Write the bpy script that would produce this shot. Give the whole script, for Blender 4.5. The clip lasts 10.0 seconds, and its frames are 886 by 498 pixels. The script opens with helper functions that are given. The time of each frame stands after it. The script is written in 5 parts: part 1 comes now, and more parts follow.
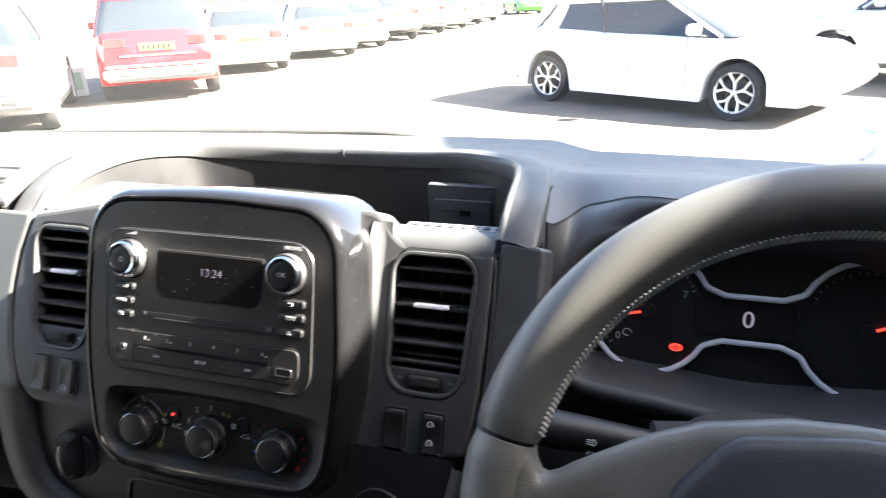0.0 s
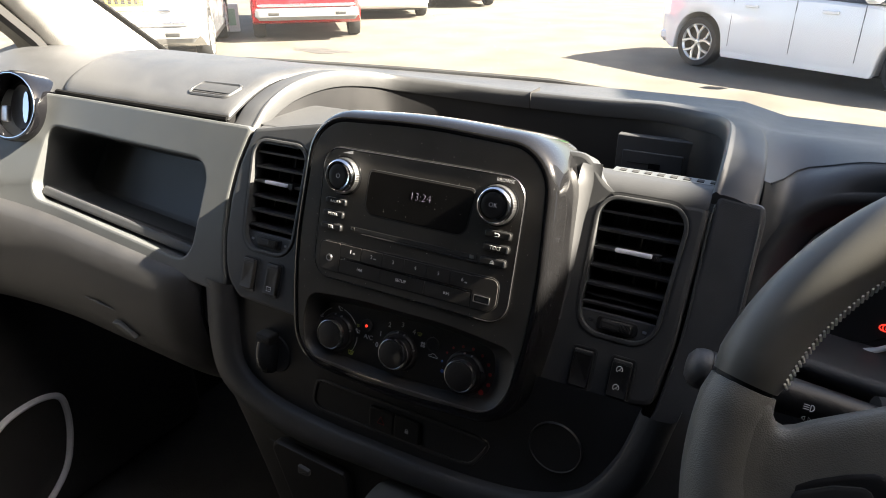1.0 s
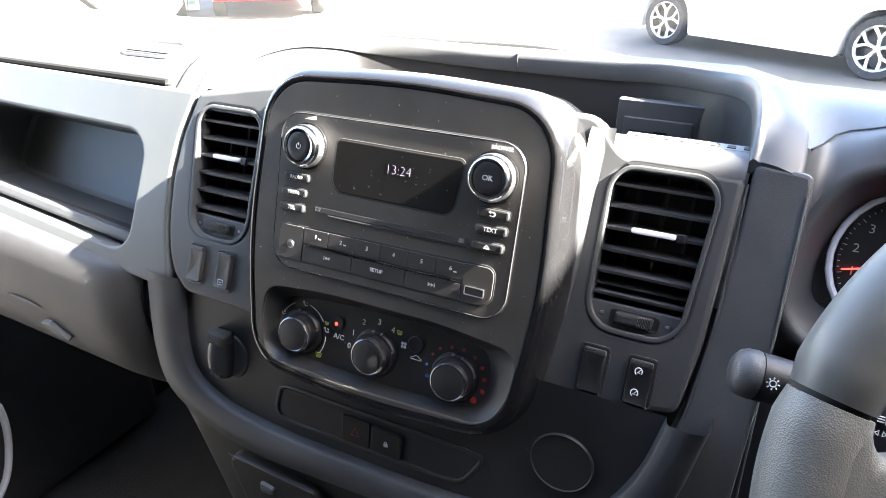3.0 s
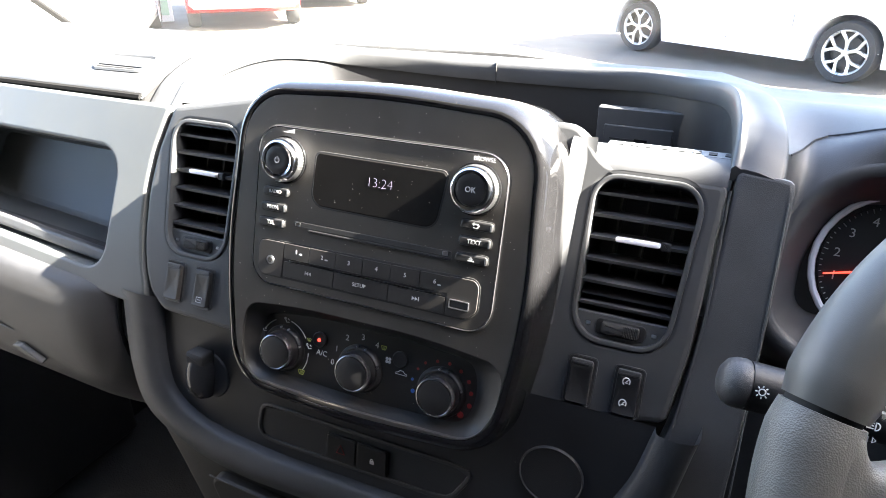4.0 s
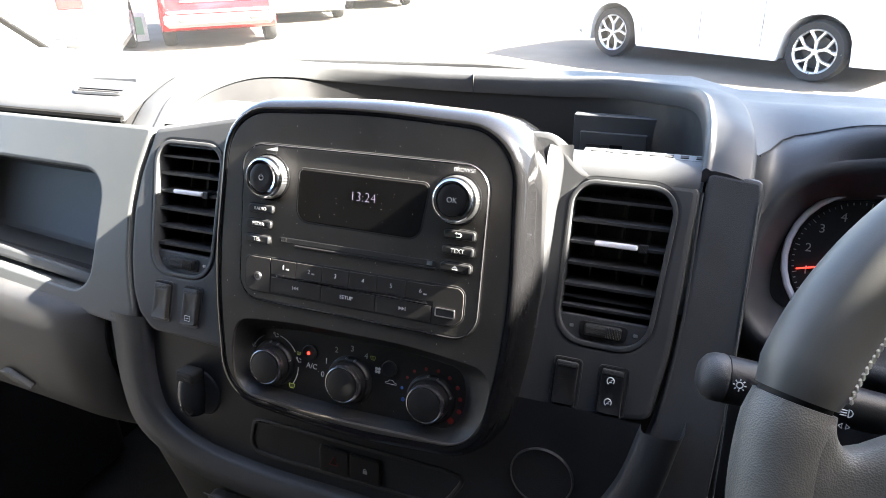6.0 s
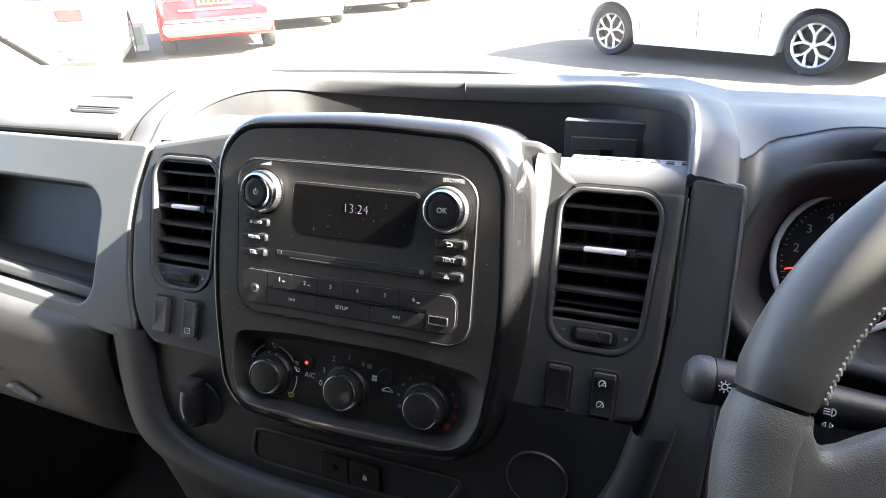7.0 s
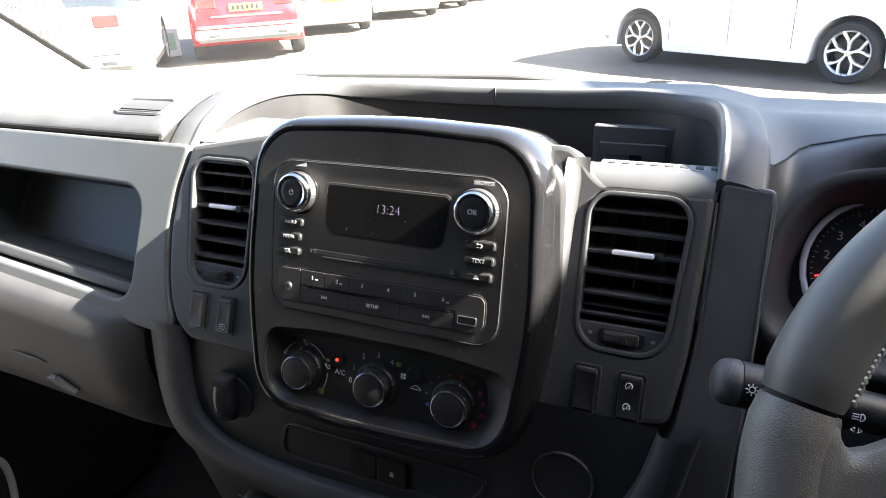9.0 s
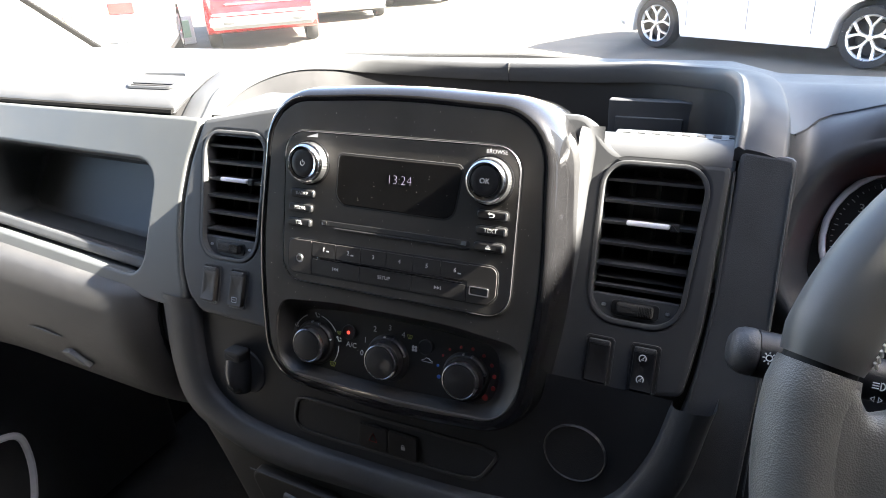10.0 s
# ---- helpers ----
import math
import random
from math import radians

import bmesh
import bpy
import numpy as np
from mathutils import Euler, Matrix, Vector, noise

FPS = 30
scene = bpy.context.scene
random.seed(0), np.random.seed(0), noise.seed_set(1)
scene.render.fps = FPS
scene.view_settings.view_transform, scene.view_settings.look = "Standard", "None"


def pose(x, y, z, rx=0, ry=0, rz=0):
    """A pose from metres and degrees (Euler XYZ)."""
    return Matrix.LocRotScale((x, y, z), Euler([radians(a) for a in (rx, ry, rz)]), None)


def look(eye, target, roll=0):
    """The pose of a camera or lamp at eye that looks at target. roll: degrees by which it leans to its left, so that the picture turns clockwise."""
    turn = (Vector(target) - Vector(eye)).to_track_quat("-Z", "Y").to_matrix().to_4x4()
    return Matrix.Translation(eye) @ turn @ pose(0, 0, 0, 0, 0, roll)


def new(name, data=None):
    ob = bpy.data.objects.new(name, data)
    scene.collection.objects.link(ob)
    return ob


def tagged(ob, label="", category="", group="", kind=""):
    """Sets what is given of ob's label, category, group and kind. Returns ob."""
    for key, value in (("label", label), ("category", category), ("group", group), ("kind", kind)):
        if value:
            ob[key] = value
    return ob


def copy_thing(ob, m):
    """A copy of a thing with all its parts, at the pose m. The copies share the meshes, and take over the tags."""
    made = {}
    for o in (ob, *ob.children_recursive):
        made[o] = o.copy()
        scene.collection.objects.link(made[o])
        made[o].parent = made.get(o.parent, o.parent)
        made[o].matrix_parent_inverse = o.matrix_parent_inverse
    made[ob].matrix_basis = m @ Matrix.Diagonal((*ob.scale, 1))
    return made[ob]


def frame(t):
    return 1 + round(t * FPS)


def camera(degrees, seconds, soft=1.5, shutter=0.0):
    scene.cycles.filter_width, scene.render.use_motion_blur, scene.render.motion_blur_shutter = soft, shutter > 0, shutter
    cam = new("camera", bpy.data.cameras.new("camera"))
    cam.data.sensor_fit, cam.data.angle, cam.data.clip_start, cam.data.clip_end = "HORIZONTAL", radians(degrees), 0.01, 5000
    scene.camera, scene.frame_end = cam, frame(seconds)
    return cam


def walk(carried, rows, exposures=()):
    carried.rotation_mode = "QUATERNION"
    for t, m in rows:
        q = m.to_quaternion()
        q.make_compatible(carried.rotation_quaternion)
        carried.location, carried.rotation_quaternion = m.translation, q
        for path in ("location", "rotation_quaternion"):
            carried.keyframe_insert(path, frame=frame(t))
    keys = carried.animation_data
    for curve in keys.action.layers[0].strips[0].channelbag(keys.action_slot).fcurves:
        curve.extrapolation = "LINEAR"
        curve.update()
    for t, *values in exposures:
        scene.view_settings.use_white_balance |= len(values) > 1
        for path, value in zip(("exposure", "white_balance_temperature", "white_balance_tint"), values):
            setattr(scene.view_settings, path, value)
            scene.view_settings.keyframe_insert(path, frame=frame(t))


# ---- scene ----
cam = camera(68.5, 10.0, 0.6, 0.2)
PATH = [
    (0, (0.345, -0.408, 1.501), (-0.247, 1.356, 0.767), -2.3),
    (0.2, (0.313, -0.435, 1.504), (-0.364, 1.3, 0.774), 0.1),
    (0.5, (0.292, -0.459, 1.504), (-0.499, 1.218, 0.756), 0.3),
    (1, (0.28, -0.451, 1.49), (-0.605, 1.13, 0.643), -0.2),
    (1.5, (0.267, -0.439, 1.484), (-0.653, 1.113, 0.621), -0.7),
    (2, (0.246, -0.417, 1.468), (-0.604, 1.161, 0.579), 0.1),
    (2.5, (0.237, -0.395, 1.455), (-0.594, 1.157, 0.505), -2.0),
    (3, (0.231, -0.384, 1.452), (-0.561, 1.22, 0.556), 0.2),
    (4.5, (0.226, -0.378, 1.453), (-0.489, 1.274, 0.581), -0.7),
    (5, (0.228, -0.378, 1.456), (-0.464, 1.285, 0.587), -0.7),
    (5.5, (0.228, -0.383, 1.454), (-0.473, 1.286, 0.603), -1.0),
    (7, (0.241, -0.389, 1.465), (-0.475, 1.278, 0.623), -3.1),
    (7.5, (0.243, -0.393, 1.463), (-0.497, 1.267, 0.628), -3.4),
    (8, (0.241, -0.397, 1.463), (-0.521, 1.258, 0.638), -2.8),
    (8.5, (0.244, -0.396, 1.466), (-0.525, 1.252, 0.634), -3.9),
    (9, (0.241, -0.4, 1.466), (-0.545, 1.245, 0.644), -3.2),
    (9.5, (0.238, -0.394, 1.463), (-0.547, 1.237, 0.613), -3.7),
    (10, (0.242, -0.401, 1.452), (-0.577, 1.213, 0.6), -3.6),
]
walk(cam, [(t, look(eye, target, roll)) for t, eye, target, roll in PATH], [(0, 4.6, 6600), (0.2, 3.95, 6700), (0.5, 3.15, 6900), (1, 3.45, 7000), (1.5, 4.3, 6480), (2, 4.9, 6480), (2.5, 5.5, 6420), (3, 5.68, 6420), (4.5, 5.15, 6480), (5, 5.05, 6480), (5.5, 4.9, 6480), (7, 4.8, 6480), (7.5, 4.7, 6480), (9, 4.4, 6480), (9.6, 4.4, 6480), (10, 4.65, 6480)])

# ---- light ----
SUN = Vector((1.5, 0.300, 1.1)).normalized()
world = bpy.data.worlds.new("world")
scene.world = world
world.use_nodes = True
wn = world.node_tree.nodes
sky = wn.new("ShaderNodeTexSky")
sky.sky_type, sky.sun_disc = "NISHITA", False
sky.sun_elevation, sky.sun_rotation = math.asin(SUN.z), math.atan2(SUN.x, SUN.y)
sky.air_density, sky.dust_density, sky.ozone_density = 0.72, 2.6, 0.5
world.node_tree.links.new(sky.outputs[0], wn["Background"].inputs[0])
wn["Background"].inputs[1].default_value = 0.05
sun = new("sun", bpy.data.lights.new("sun", "SUN"))
sun.data.energy, sun.data.angle, sun.data.color = 5.0, radians(0.45), (1.0, 0.93, 0.82)
sun.matrix_basis = look(SUN * 20, (0, 0, 0))


# ---- materials ----
def material(name, colour, rough=0.5, metal=0.0, var=0.15, scale=30.0, bump=0.0, bump_scale=800.0, spec=0.5, glow=None, coat=0.0, rvar=0.1):
    m = bpy.data.materials.new(name)
    m.use_nodes = True
    t = m.node_tree
    b = t.nodes["Principled BSDF"]
    b.inputs["Base Color"].default_value = (*colour, 1)
    b.inputs["Roughness"].default_value = rough
    b.inputs["Metallic"].default_value = metal
    b.inputs["Specular IOR Level"].default_value = spec
    b.inputs["Coat Weight"].default_value = coat
    b.inputs["Coat Roughness"].default_value = 0.05
    if glow:
        b.inputs["Emission Color"].default_value = (*glow[:3], 1)
        b.inputs["Emission Strength"].default_value = glow[3]
    co = t.nodes.new("ShaderNodeTexCoord")
    if var:
        n1 = t.nodes.new("ShaderNodeTexNoise")
        n1.inputs["Scale"].default_value, n1.inputs["Detail"].default_value = scale, 6
        t.links.new(co.outputs["Object"], n1.inputs["Vector"])
        ramp = t.nodes.new("ShaderNodeMapRange")
        ramp.inputs["From Min"].default_value, ramp.inputs["From Max"].default_value = 0.3, 0.7
        ramp.inputs["To Min"].default_value, ramp.inputs["To Max"].default_value = 1 - var, 1 + var
        t.links.new(n1.outputs["Fac"], ramp.inputs["Value"])
        mul = t.nodes.new("ShaderNodeVectorMath")
        mul.operation = "SCALE"
        mul.inputs[0].default_value = colour
        t.links.new(ramp.outputs[0], mul.inputs["Scale"])
        t.links.new(mul.outputs[0], b.inputs["Base Color"])
        r2 = t.nodes.new("ShaderNodeMapRange")
        r2.inputs["To Min"].default_value, r2.inputs["To Max"].default_value = max(0.02, rough - rvar), min(1, rough + rvar)
        t.links.new(n1.outputs["Fac"], r2.inputs["Value"])
        t.links.new(r2.outputs[0], b.inputs["Roughness"])
    if bump:
        n2 = t.nodes.new("ShaderNodeTexVoronoi")
        n2.inputs["Scale"].default_value = bump_scale
        t.links.new(co.outputs["Object"], n2.inputs["Vector"])
        bp = t.nodes.new("ShaderNodeBump")
        bp.inputs["Strength"].default_value, bp.inputs["Distance"].default_value = bump, 0.0006
        t.links.new(n2.outputs["Distance"], bp.inputs["Height"])
        t.links.new(bp.outputs[0], b.inputs["Normal"])
    return m


DASH = material("dash_plastic", (0.051, 0.0525, 0.0545), 0.46, bump=0.25, bump_scale=1900)
PANEL = material("panel_plastic", (0.043, 0.0445, 0.046), 0.50, bump=0.08, bump_scale=1900, var=0.08)
GREY = material("grey_plastic", (0.076, 0.081, 0.082), 0.45, bump=0.10, bump_scale=2200, var=0.06)
# Low sun on the console face is put into this lighter, warmer colour.
FACE = material("console_plastic", (0.045, 0.042, 0.037), 0.40, bump=0.1, bump_scale=1600)
KEYTOP = material("key_plastic", (0.026, 0.025, 0.024), 0.40, bump=0.05, bump_scale=1800)
GLOSS = material("gloss_black", (0.008, 0.008, 0.0085), 0.10, coat=0.4, rvar=0.04)
BLACK = material("black_plastic", (0.010, 0.010, 0.0105), 0.45, bump=0.1, bump_scale=1500)
RUBBER = material("rubber", (0.018, 0.018, 0.018), 0.8)
CHROME = material("chrome", (0.75, 0.76, 0.78), 0.12, 1.0, var=0.05, rvar=0.04)
SATIN = material("satin_silver", (0.6, 0.6, 0.62), 0.3, 1.0, var=0.08)
DARKCHROME = material("dark_chrome", (0.22, 0.22, 0.23), 0.22, 0.9, var=0.05)
SHEEN = material("smooth_black_plastic", (0.030, 0.032, 0.036), 0.22, var=0.05, rvar=0.04)
RINGS = material("dark_satin_ring", (0.19, 0.19, 0.195), 0.24, 0.9, var=0.06)
SCREEN = material("screen", (0.012, 0.0115, 0.011), 0.22, rvar=0.03, spec=0.3)
LEATHER = material("leather", (0.105, 0.104, 0.096), 0.44, bump=0.06, bump_scale=2600, var=0.06)
LEATHER_P = material("pebbled_leather", (0.148, 0.145, 0.128), 0.40, bump=0.35, bump_scale=1300)
THREAD = material("thread", (0.75, 0.74, 0.7), 0.8)
PRINT = material("white_print", (0.50, 0.50, 0.50), 0.6, var=0)
LCD = material("lcd_glow", (0.26, 0.23, 0.29), 0.5, var=0, glow=(0.85, 0.75, 0.9, 0.016))
RED = material("red_glow", (0.6, 0.02, 0.02), 0.5, var=0, glow=(1.0, 0.05, 0.03, 0.12))
DIMRED = material("red_print", (0.35, 0.03, 0.03), 0.5, var=0)
BLUE = material("blue_print", (0.05, 0.15, 0.5), 0.5, var=0)
GREEN = material("green_print", (0.35, 0.4, 0.08), 0.5, var=0)
PIANO = material("polished_black", (0.006, 0.006, 0.007), 0.07, coat=0.3, rvar=0.03)
BLACKOUT = material("blackout_edge", (0.006, 0.006, 0.006), 0.9, spec=0.1)
LINER = material("cab_lining", (0.12, 0.116, 0.11), 0.75, bump=0.3, bump_scale=500)
PILLAR = material("pillar_trim", (0.42, 0.41, 0.39), 0.6, bump=0.3, bump_scale=700)
KNEE = material("dark_grained_plastic", (0.031, 0.031, 0.032), 0.45, bump=0.3, bump_scale=2000)
LOWER = material("lower_plastic", (0.026, 0.0265, 0.028), 0.42, bump=0.10, bump_scale=2000)
EDGE = material("border_plastic", (0.043, 0.0455, 0.050), 0.44, bump=0.25, bump_scale=1900)
# Console plastic again, darkened for the unlit heater recess.
SHADED = material("shaded_console_plastic", (0.017, 0.0165, 0.016), 0.45, bump=0.12, bump_scale=1600)
TRIMWHITE = material("bright_trim", (0.90, 0.89, 0.92), 0.22, 0.0, var=0.03, coat=0.5)
CARPET = material("carpet", (0.045, 0.044, 0.043), 0.95, bump=1.0, bump_scale=300)


def glass(name, tint, rough=0.0, film=0.0):
    m = bpy.data.materials.new(name)
    m.use_nodes = True
    t = m.node_tree
    b = t.nodes["Principled BSDF"]
    b.inputs["Base Color"].default_value = (*tint, 1)
    b.inputs["Roughness"].default_value = rough
    b.inputs["Metallic"].default_value = 0
    tr = t.nodes.new("ShaderNodeBsdfTransparent")
    tr.inputs[0].default_value = (*tint, 1)
    gl = t.nodes.new("ShaderNodeBsdfGlossy")
    gl.inputs["Roughness"].default_value = 0.02
    lw = t.nodes.new("ShaderNodeLayerWeight")
    lw.inputs["Blend"].default_value = 0.5
    pw = t.nodes.new("ShaderNodeMath")
    pw.operation = "POWER"
    pw.inputs[1].default_value = 5.0
    t.links.new(lw.outputs["Facing"], pw.inputs[0])
    fr = t.nodes.new("ShaderNodeMath")
    fr.operation = "MULTIPLY_ADD"
    fr.inputs[1].default_value, fr.inputs[2].default_value = 0.7, 0.04
    t.links.new(pw.outputs[0], fr.inputs[0])
    mx = t.nodes.new("ShaderNodeMixShader")
    t.links.new(fr.outputs[0], mx.inputs[0])
    t.links.new(tr.outputs[0], mx.inputs[1])
    t.links.new(gl.outputs[0], mx.inputs[2])
    out = mx.outputs[0]
    if film:
        haze = t.nodes.new("ShaderNodeBsdfTranslucent")
        haze.inputs[0].default_value = (0.8, 0.78, 0.72, 1)
        m2 = t.nodes.new("ShaderNodeMixShader")
        m2.inputs[0].default_value = film
        t.links.new(out, m2.inputs[1])
        t.links.new(haze.outputs[0], m2.inputs[2])
        out = m2.outputs[0]
    t.links.new(out, t.nodes["Material Output"].inputs[0])
    return m


WINDSCREEN = glass("windscreen_glass", (0.93, 0.95, 0.94), film=0.006)


# ---- helpers for shapes ----
def thing(name, at, label, category, group="", kind=""):
    ob = new(name)
    ob.empty_display_size = 0.05
    ob.matrix_basis = Matrix.Translation(at)
    return tagged(ob, label, category, group, kind)


def part(name, geo, mat, parent=None, label="", smooth=35):
    """One mesh object from (verts, faces) in the world's metres, under parent."""
    me = bpy.data.meshes.new(name)
    me.from_pydata([tuple(v) for v in geo[0]], [], geo[1])
    bm = bmesh.new()
    bm.from_mesh(me)
    bmesh.ops.recalc_face_normals(bm, faces=bm.faces)
    bm.to_mesh(me)
    bm.free()
    if smooth:
        me.shade_smooth()
        me.set_sharp_from_angle(angle=radians(smooth))
    me.materials.append(mat)
    ob = new(name, me)
    if parent:
        ob.parent = parent
        up = parent
        inv = Matrix()
        while up:
            inv = inv @ up.matrix_basis.inverted() if up.type == "EMPTY" else inv
            up = up.parent
        if parent.type == "EMPTY":
            ob.matrix_parent_inverse = inv
    return tagged(ob, label) if label else ob


def setting(name, geo, mat, label, smooth=35):
    return tagged(part(name, geo, mat, None, "", smooth), label, name.split("_")[0], "", "structure")


def join(*geos):
    V, F = [], []
    for v, f in geos:
        n = len(V)
        V += list(v)
        F += [[i + n for i in q] for q in f]
    return V, F


def stack(rings, cap0=True, cap1=True, closed=True):
    """Skin over rings of equally many points."""
    n = len(rings[0])
    V = [p for r in rings for p in r]
    F = []
    for k in range(len(rings) - 1):
        for i in range(n if closed else n - 1):
            j = (i + 1) % n
            F.append((k * n + i, k * n + j, (k + 1) * n + j, (k + 1) * n + i))
    if cap0:
        F.append(tuple(range(n - 1, -1, -1)))
    if cap1:
        F.append(tuple((len(rings) - 1) * n + i for i in range(n)))
    return V, F


def round_poly(corners, radius, n=6):
    """Outline through the corners, each rounded by its radius."""
    out = []
    m = len(corners)
    rad = radius if isinstance(radius, (list, tuple)) else [radius] * m
    for i in range(m):
        p = Vector(corners[i])
        a, b = Vector(corners[i - 1]) - p, Vector(corners[(i + 1) % m]) - p
        la, lb = a.length, b.length
        a, b = a / la, b / lb
        half = math.acos(max(-1, min(1, a.dot(b)))) / 2
        d = min(rad[i] / max(math.tan(half), 1e-3), la * 0.49, lb * 0.49)
        r = d * math.tan(half)
        if r < 1e-5 or half > 1.55:
            out.append((p.x, p.y))
            continue
        c = p + (a + b).normalized() * (r / math.sin(half))
        s, e = p + a * d - c, p + b * d - c
        a0 = math.atan2(s.y, s.x)
        da = (math.atan2(e.y, e.x) - a0 + math.pi) % (2 * math.pi) - math.pi
        for k in range(n + 1):
            q = a0 + da * k / n
            out.append((c.x + r * math.cos(q), c.y + r * math.sin(q)))
    return out


def rect(cx, cy, w, h, r=0.0, n=5):
    return round_poly([(cx - w / 2, cy - h / 2), (cx + w / 2, cy - h / 2), (cx + w / 2, cy + h / 2), (cx - w / 2, cy + h / 2)], r, n)


def circle(cx, cy, r, n=32):
    return [(cx + r * math.cos(2 * math.pi * i / n), cy + r * math.sin(2 * math.pi * i / n)) for i in range(n)]


def offset(pts, d):
    """The outline moved outwards by d (inwards when negative); it runs counter-clockwise."""
    n = len(pts)
    area = sum(pts[i][0] * pts[(i + 1) % n][1] - pts[(i + 1) % n][0] * pts[i][1] for i in range(n))
    s = 1 if area > 0 else -1
    out = []
    for i in range(n):
        p, q = Vector(pts[i - 1]), Vector(pts[(i + 1) % n])
        t = (q - p)
        if t.length < 1e-9:
            out.append(pts[i])
            continue
        t.normalize()
        out.append((pts[i][0] + s * d * t.y, pts[i][1] - s * d * t.x))
    return out


def by_angle(pts, c, n=120):
    """The outline again, as n points at even angles round c."""
    out = []
    m = len(pts)
    for k in range(n):
        a = 2 * math.pi * k / n
        dx, dy = math.cos(a), math.sin(a)
        best = None
        for i in range(m):
            x1, y1 = pts[i][0] - c[0], pts[i][1] - c[1]
            x2, y2 = pts[(i + 1) % m][0] - c[0], pts[(i + 1) % m][1] - c[1]
            den = dx * (y2 - y1) - dy * (x2 - x1)
            if abs(den) < 1e-12:
                continue
            s = (x1 * (y2 - y1) - y1 * (x2 - x1)) / den
            u = (x1 * dy - y1 * dx) / den
            if s > 0 and -1e-9 <= u <= 1 + 1e-9 and (best is None or s > best):
                best = s
        best = best or 0.0
        out.append((c[0] + best * dx, c[1] + best * dy))
    return out


class Panel:
    """A plane that leans: given by x and height z; w stands out of it towards the seats."""

    def __init__(self, x, y, z, slope):
        k = math.sqrt(1 + slope * slope)
        self.o, self.k = Vector((x, y, z)), k
        self.u, self.v, self.w = Vector((1, 0, 0)), Vector((0, slope / k, 1 / k)), Vector((0, -1 / k, slope / k))
        self.slope = slope

    def at(self, x, z, w=0.0):
        dz = z - self.o.z
        return Vector((x, self.o.y + self.slope * dz, z)) + self.w * w

    def ring(self, pts, w):
        return [self.at(x, z, w) for x, z in pts]

    def matrix(self, x, z, w=0.0):
        m = Matrix((self.u, self.v, self.w)).transposed().to_4x4()
        m.translation = self.at(x, z, w)
        return m

    def plate(self, pts, w0, w1, bevel=0.001, cap0=False):
        return stack([self.ring(pts, w0), self.ring(pts, w1 - bevel), self.ring(offset(pts, -bevel * 0.3), w1 - bevel * 0.3), self.ring(offset(pts, -bevel), w1), self.ring(offset(pts, -bevel * 1.15), w1)], cap0, True)

    def holed(self, outer, inner, w0, w1, bevel=0.001, c=None, n=120, wi=None):
        c = c or (sum(p[0] for p in inner) / len(inner), sum(p[1] for p in inner) / len(inner))
        o, i = by_angle(outer, c, n), by_angle(inner, c, n)
        wi = w0 if wi is None else wi
        return stack([self.ring(o, w0), self.ring(o, w1 - bevel), self.ring(offset(o, -bevel * 0.3), w1 - bevel * 0.3), self.ring(offset(o, -bevel), w1), self.ring(offset(o, -bevel * 1.15), w1),
                      self.ring(offset(i, bevel * 1.15), w1), self.ring(offset(i, bevel), w1), self.ring(offset(i, bevel * 0.3), w1 - bevel * 0.3), self.ring(i, w1 - bevel), self.ring(i, wi)], False, False)


def tube(path, r, n=8, closed=False, squash=1.0, up=(0, 0, 1)):
    """A round bar along a path; r a number or one per point."""
    m = len(path)
    P = [Vector(p) for p in path]
    rings = []
    for i in range(m):
        a = P[i - 1] if (i or closed) else P[i]
        b = P[(i + 1) % m] if (i < m - 1 or closed) else P[i]
        t = (b - a).normalized()
        s = t.cross(Vector(up))
        s = s.normalized() if s.length > 1e-6 else Vector((1, 0, 0))
        q = s.cross(t)
        rr = r[i] if isinstance(r, (list, tuple)) else r
        rings.append([P[i] + s * rr * math.cos(2 * math.pi * k / n) + q * rr * squash * math.sin(2 * math.pi * k / n) for k in range(n)])
    if closed:
        rings.append(rings[0])
    return stack(rings, not closed, not closed)


def box(x0, x1, y0, y1, z0, z1, r=0.0):
    o = rect((x0 + x1) / 2, (y0 + y1) / 2, x1 - x0, y1 - y0, r, 4)
    b = min(r * 0.6, (z1 - z0) * 0.3)
    if r:
        i = offset(o, -b)
        return stack([[(x, y, z0) for x, y in i], [(x, y, z0 + b) for x, y in o], [(x, y, z1 - b) for x, y in o], [(x, y, z1) for x, y in i]])
    return stack([[(x, y, z0) for x, y in o], [(x, y, z1) for x, y in o]])


def grid(fn, us, vs):
    """A sheet of fn(u, v)."""
    V = [fn(u, v) for v in vs for u in us]
    n = len(us)
    F = [(j * n + i, j * n + i + 1, (j + 1) * n + i + 1, (j + 1) * n + i) for j in range(len(vs) - 1) for i in range(n - 1)]
    return V, F


def span(a, b, n):
    return [a + (b - a) * i / (n - 1) for i in range(n)]


def curve(pts, n):
    """n points on a smooth curve through pts."""
    P = [Vector(p) for p in pts]
    P = [2 * P[0] - P[1]] + P + [2 * P[-1] - P[-2]]
    m = len(P) - 3
    out = []
    for k in range(n):
        s = k / (n - 1) * m
        i = min(int(s), m - 1)
        f = s - i
        a, b, c, d = P[i:i + 4]
        out.append(0.5 * (2 * b + (c - a) * f + (2 * a - 5 * b + 4 * c - d) * f * f + (3 * b - a - 3 * c + d) * f ** 3))
    return out


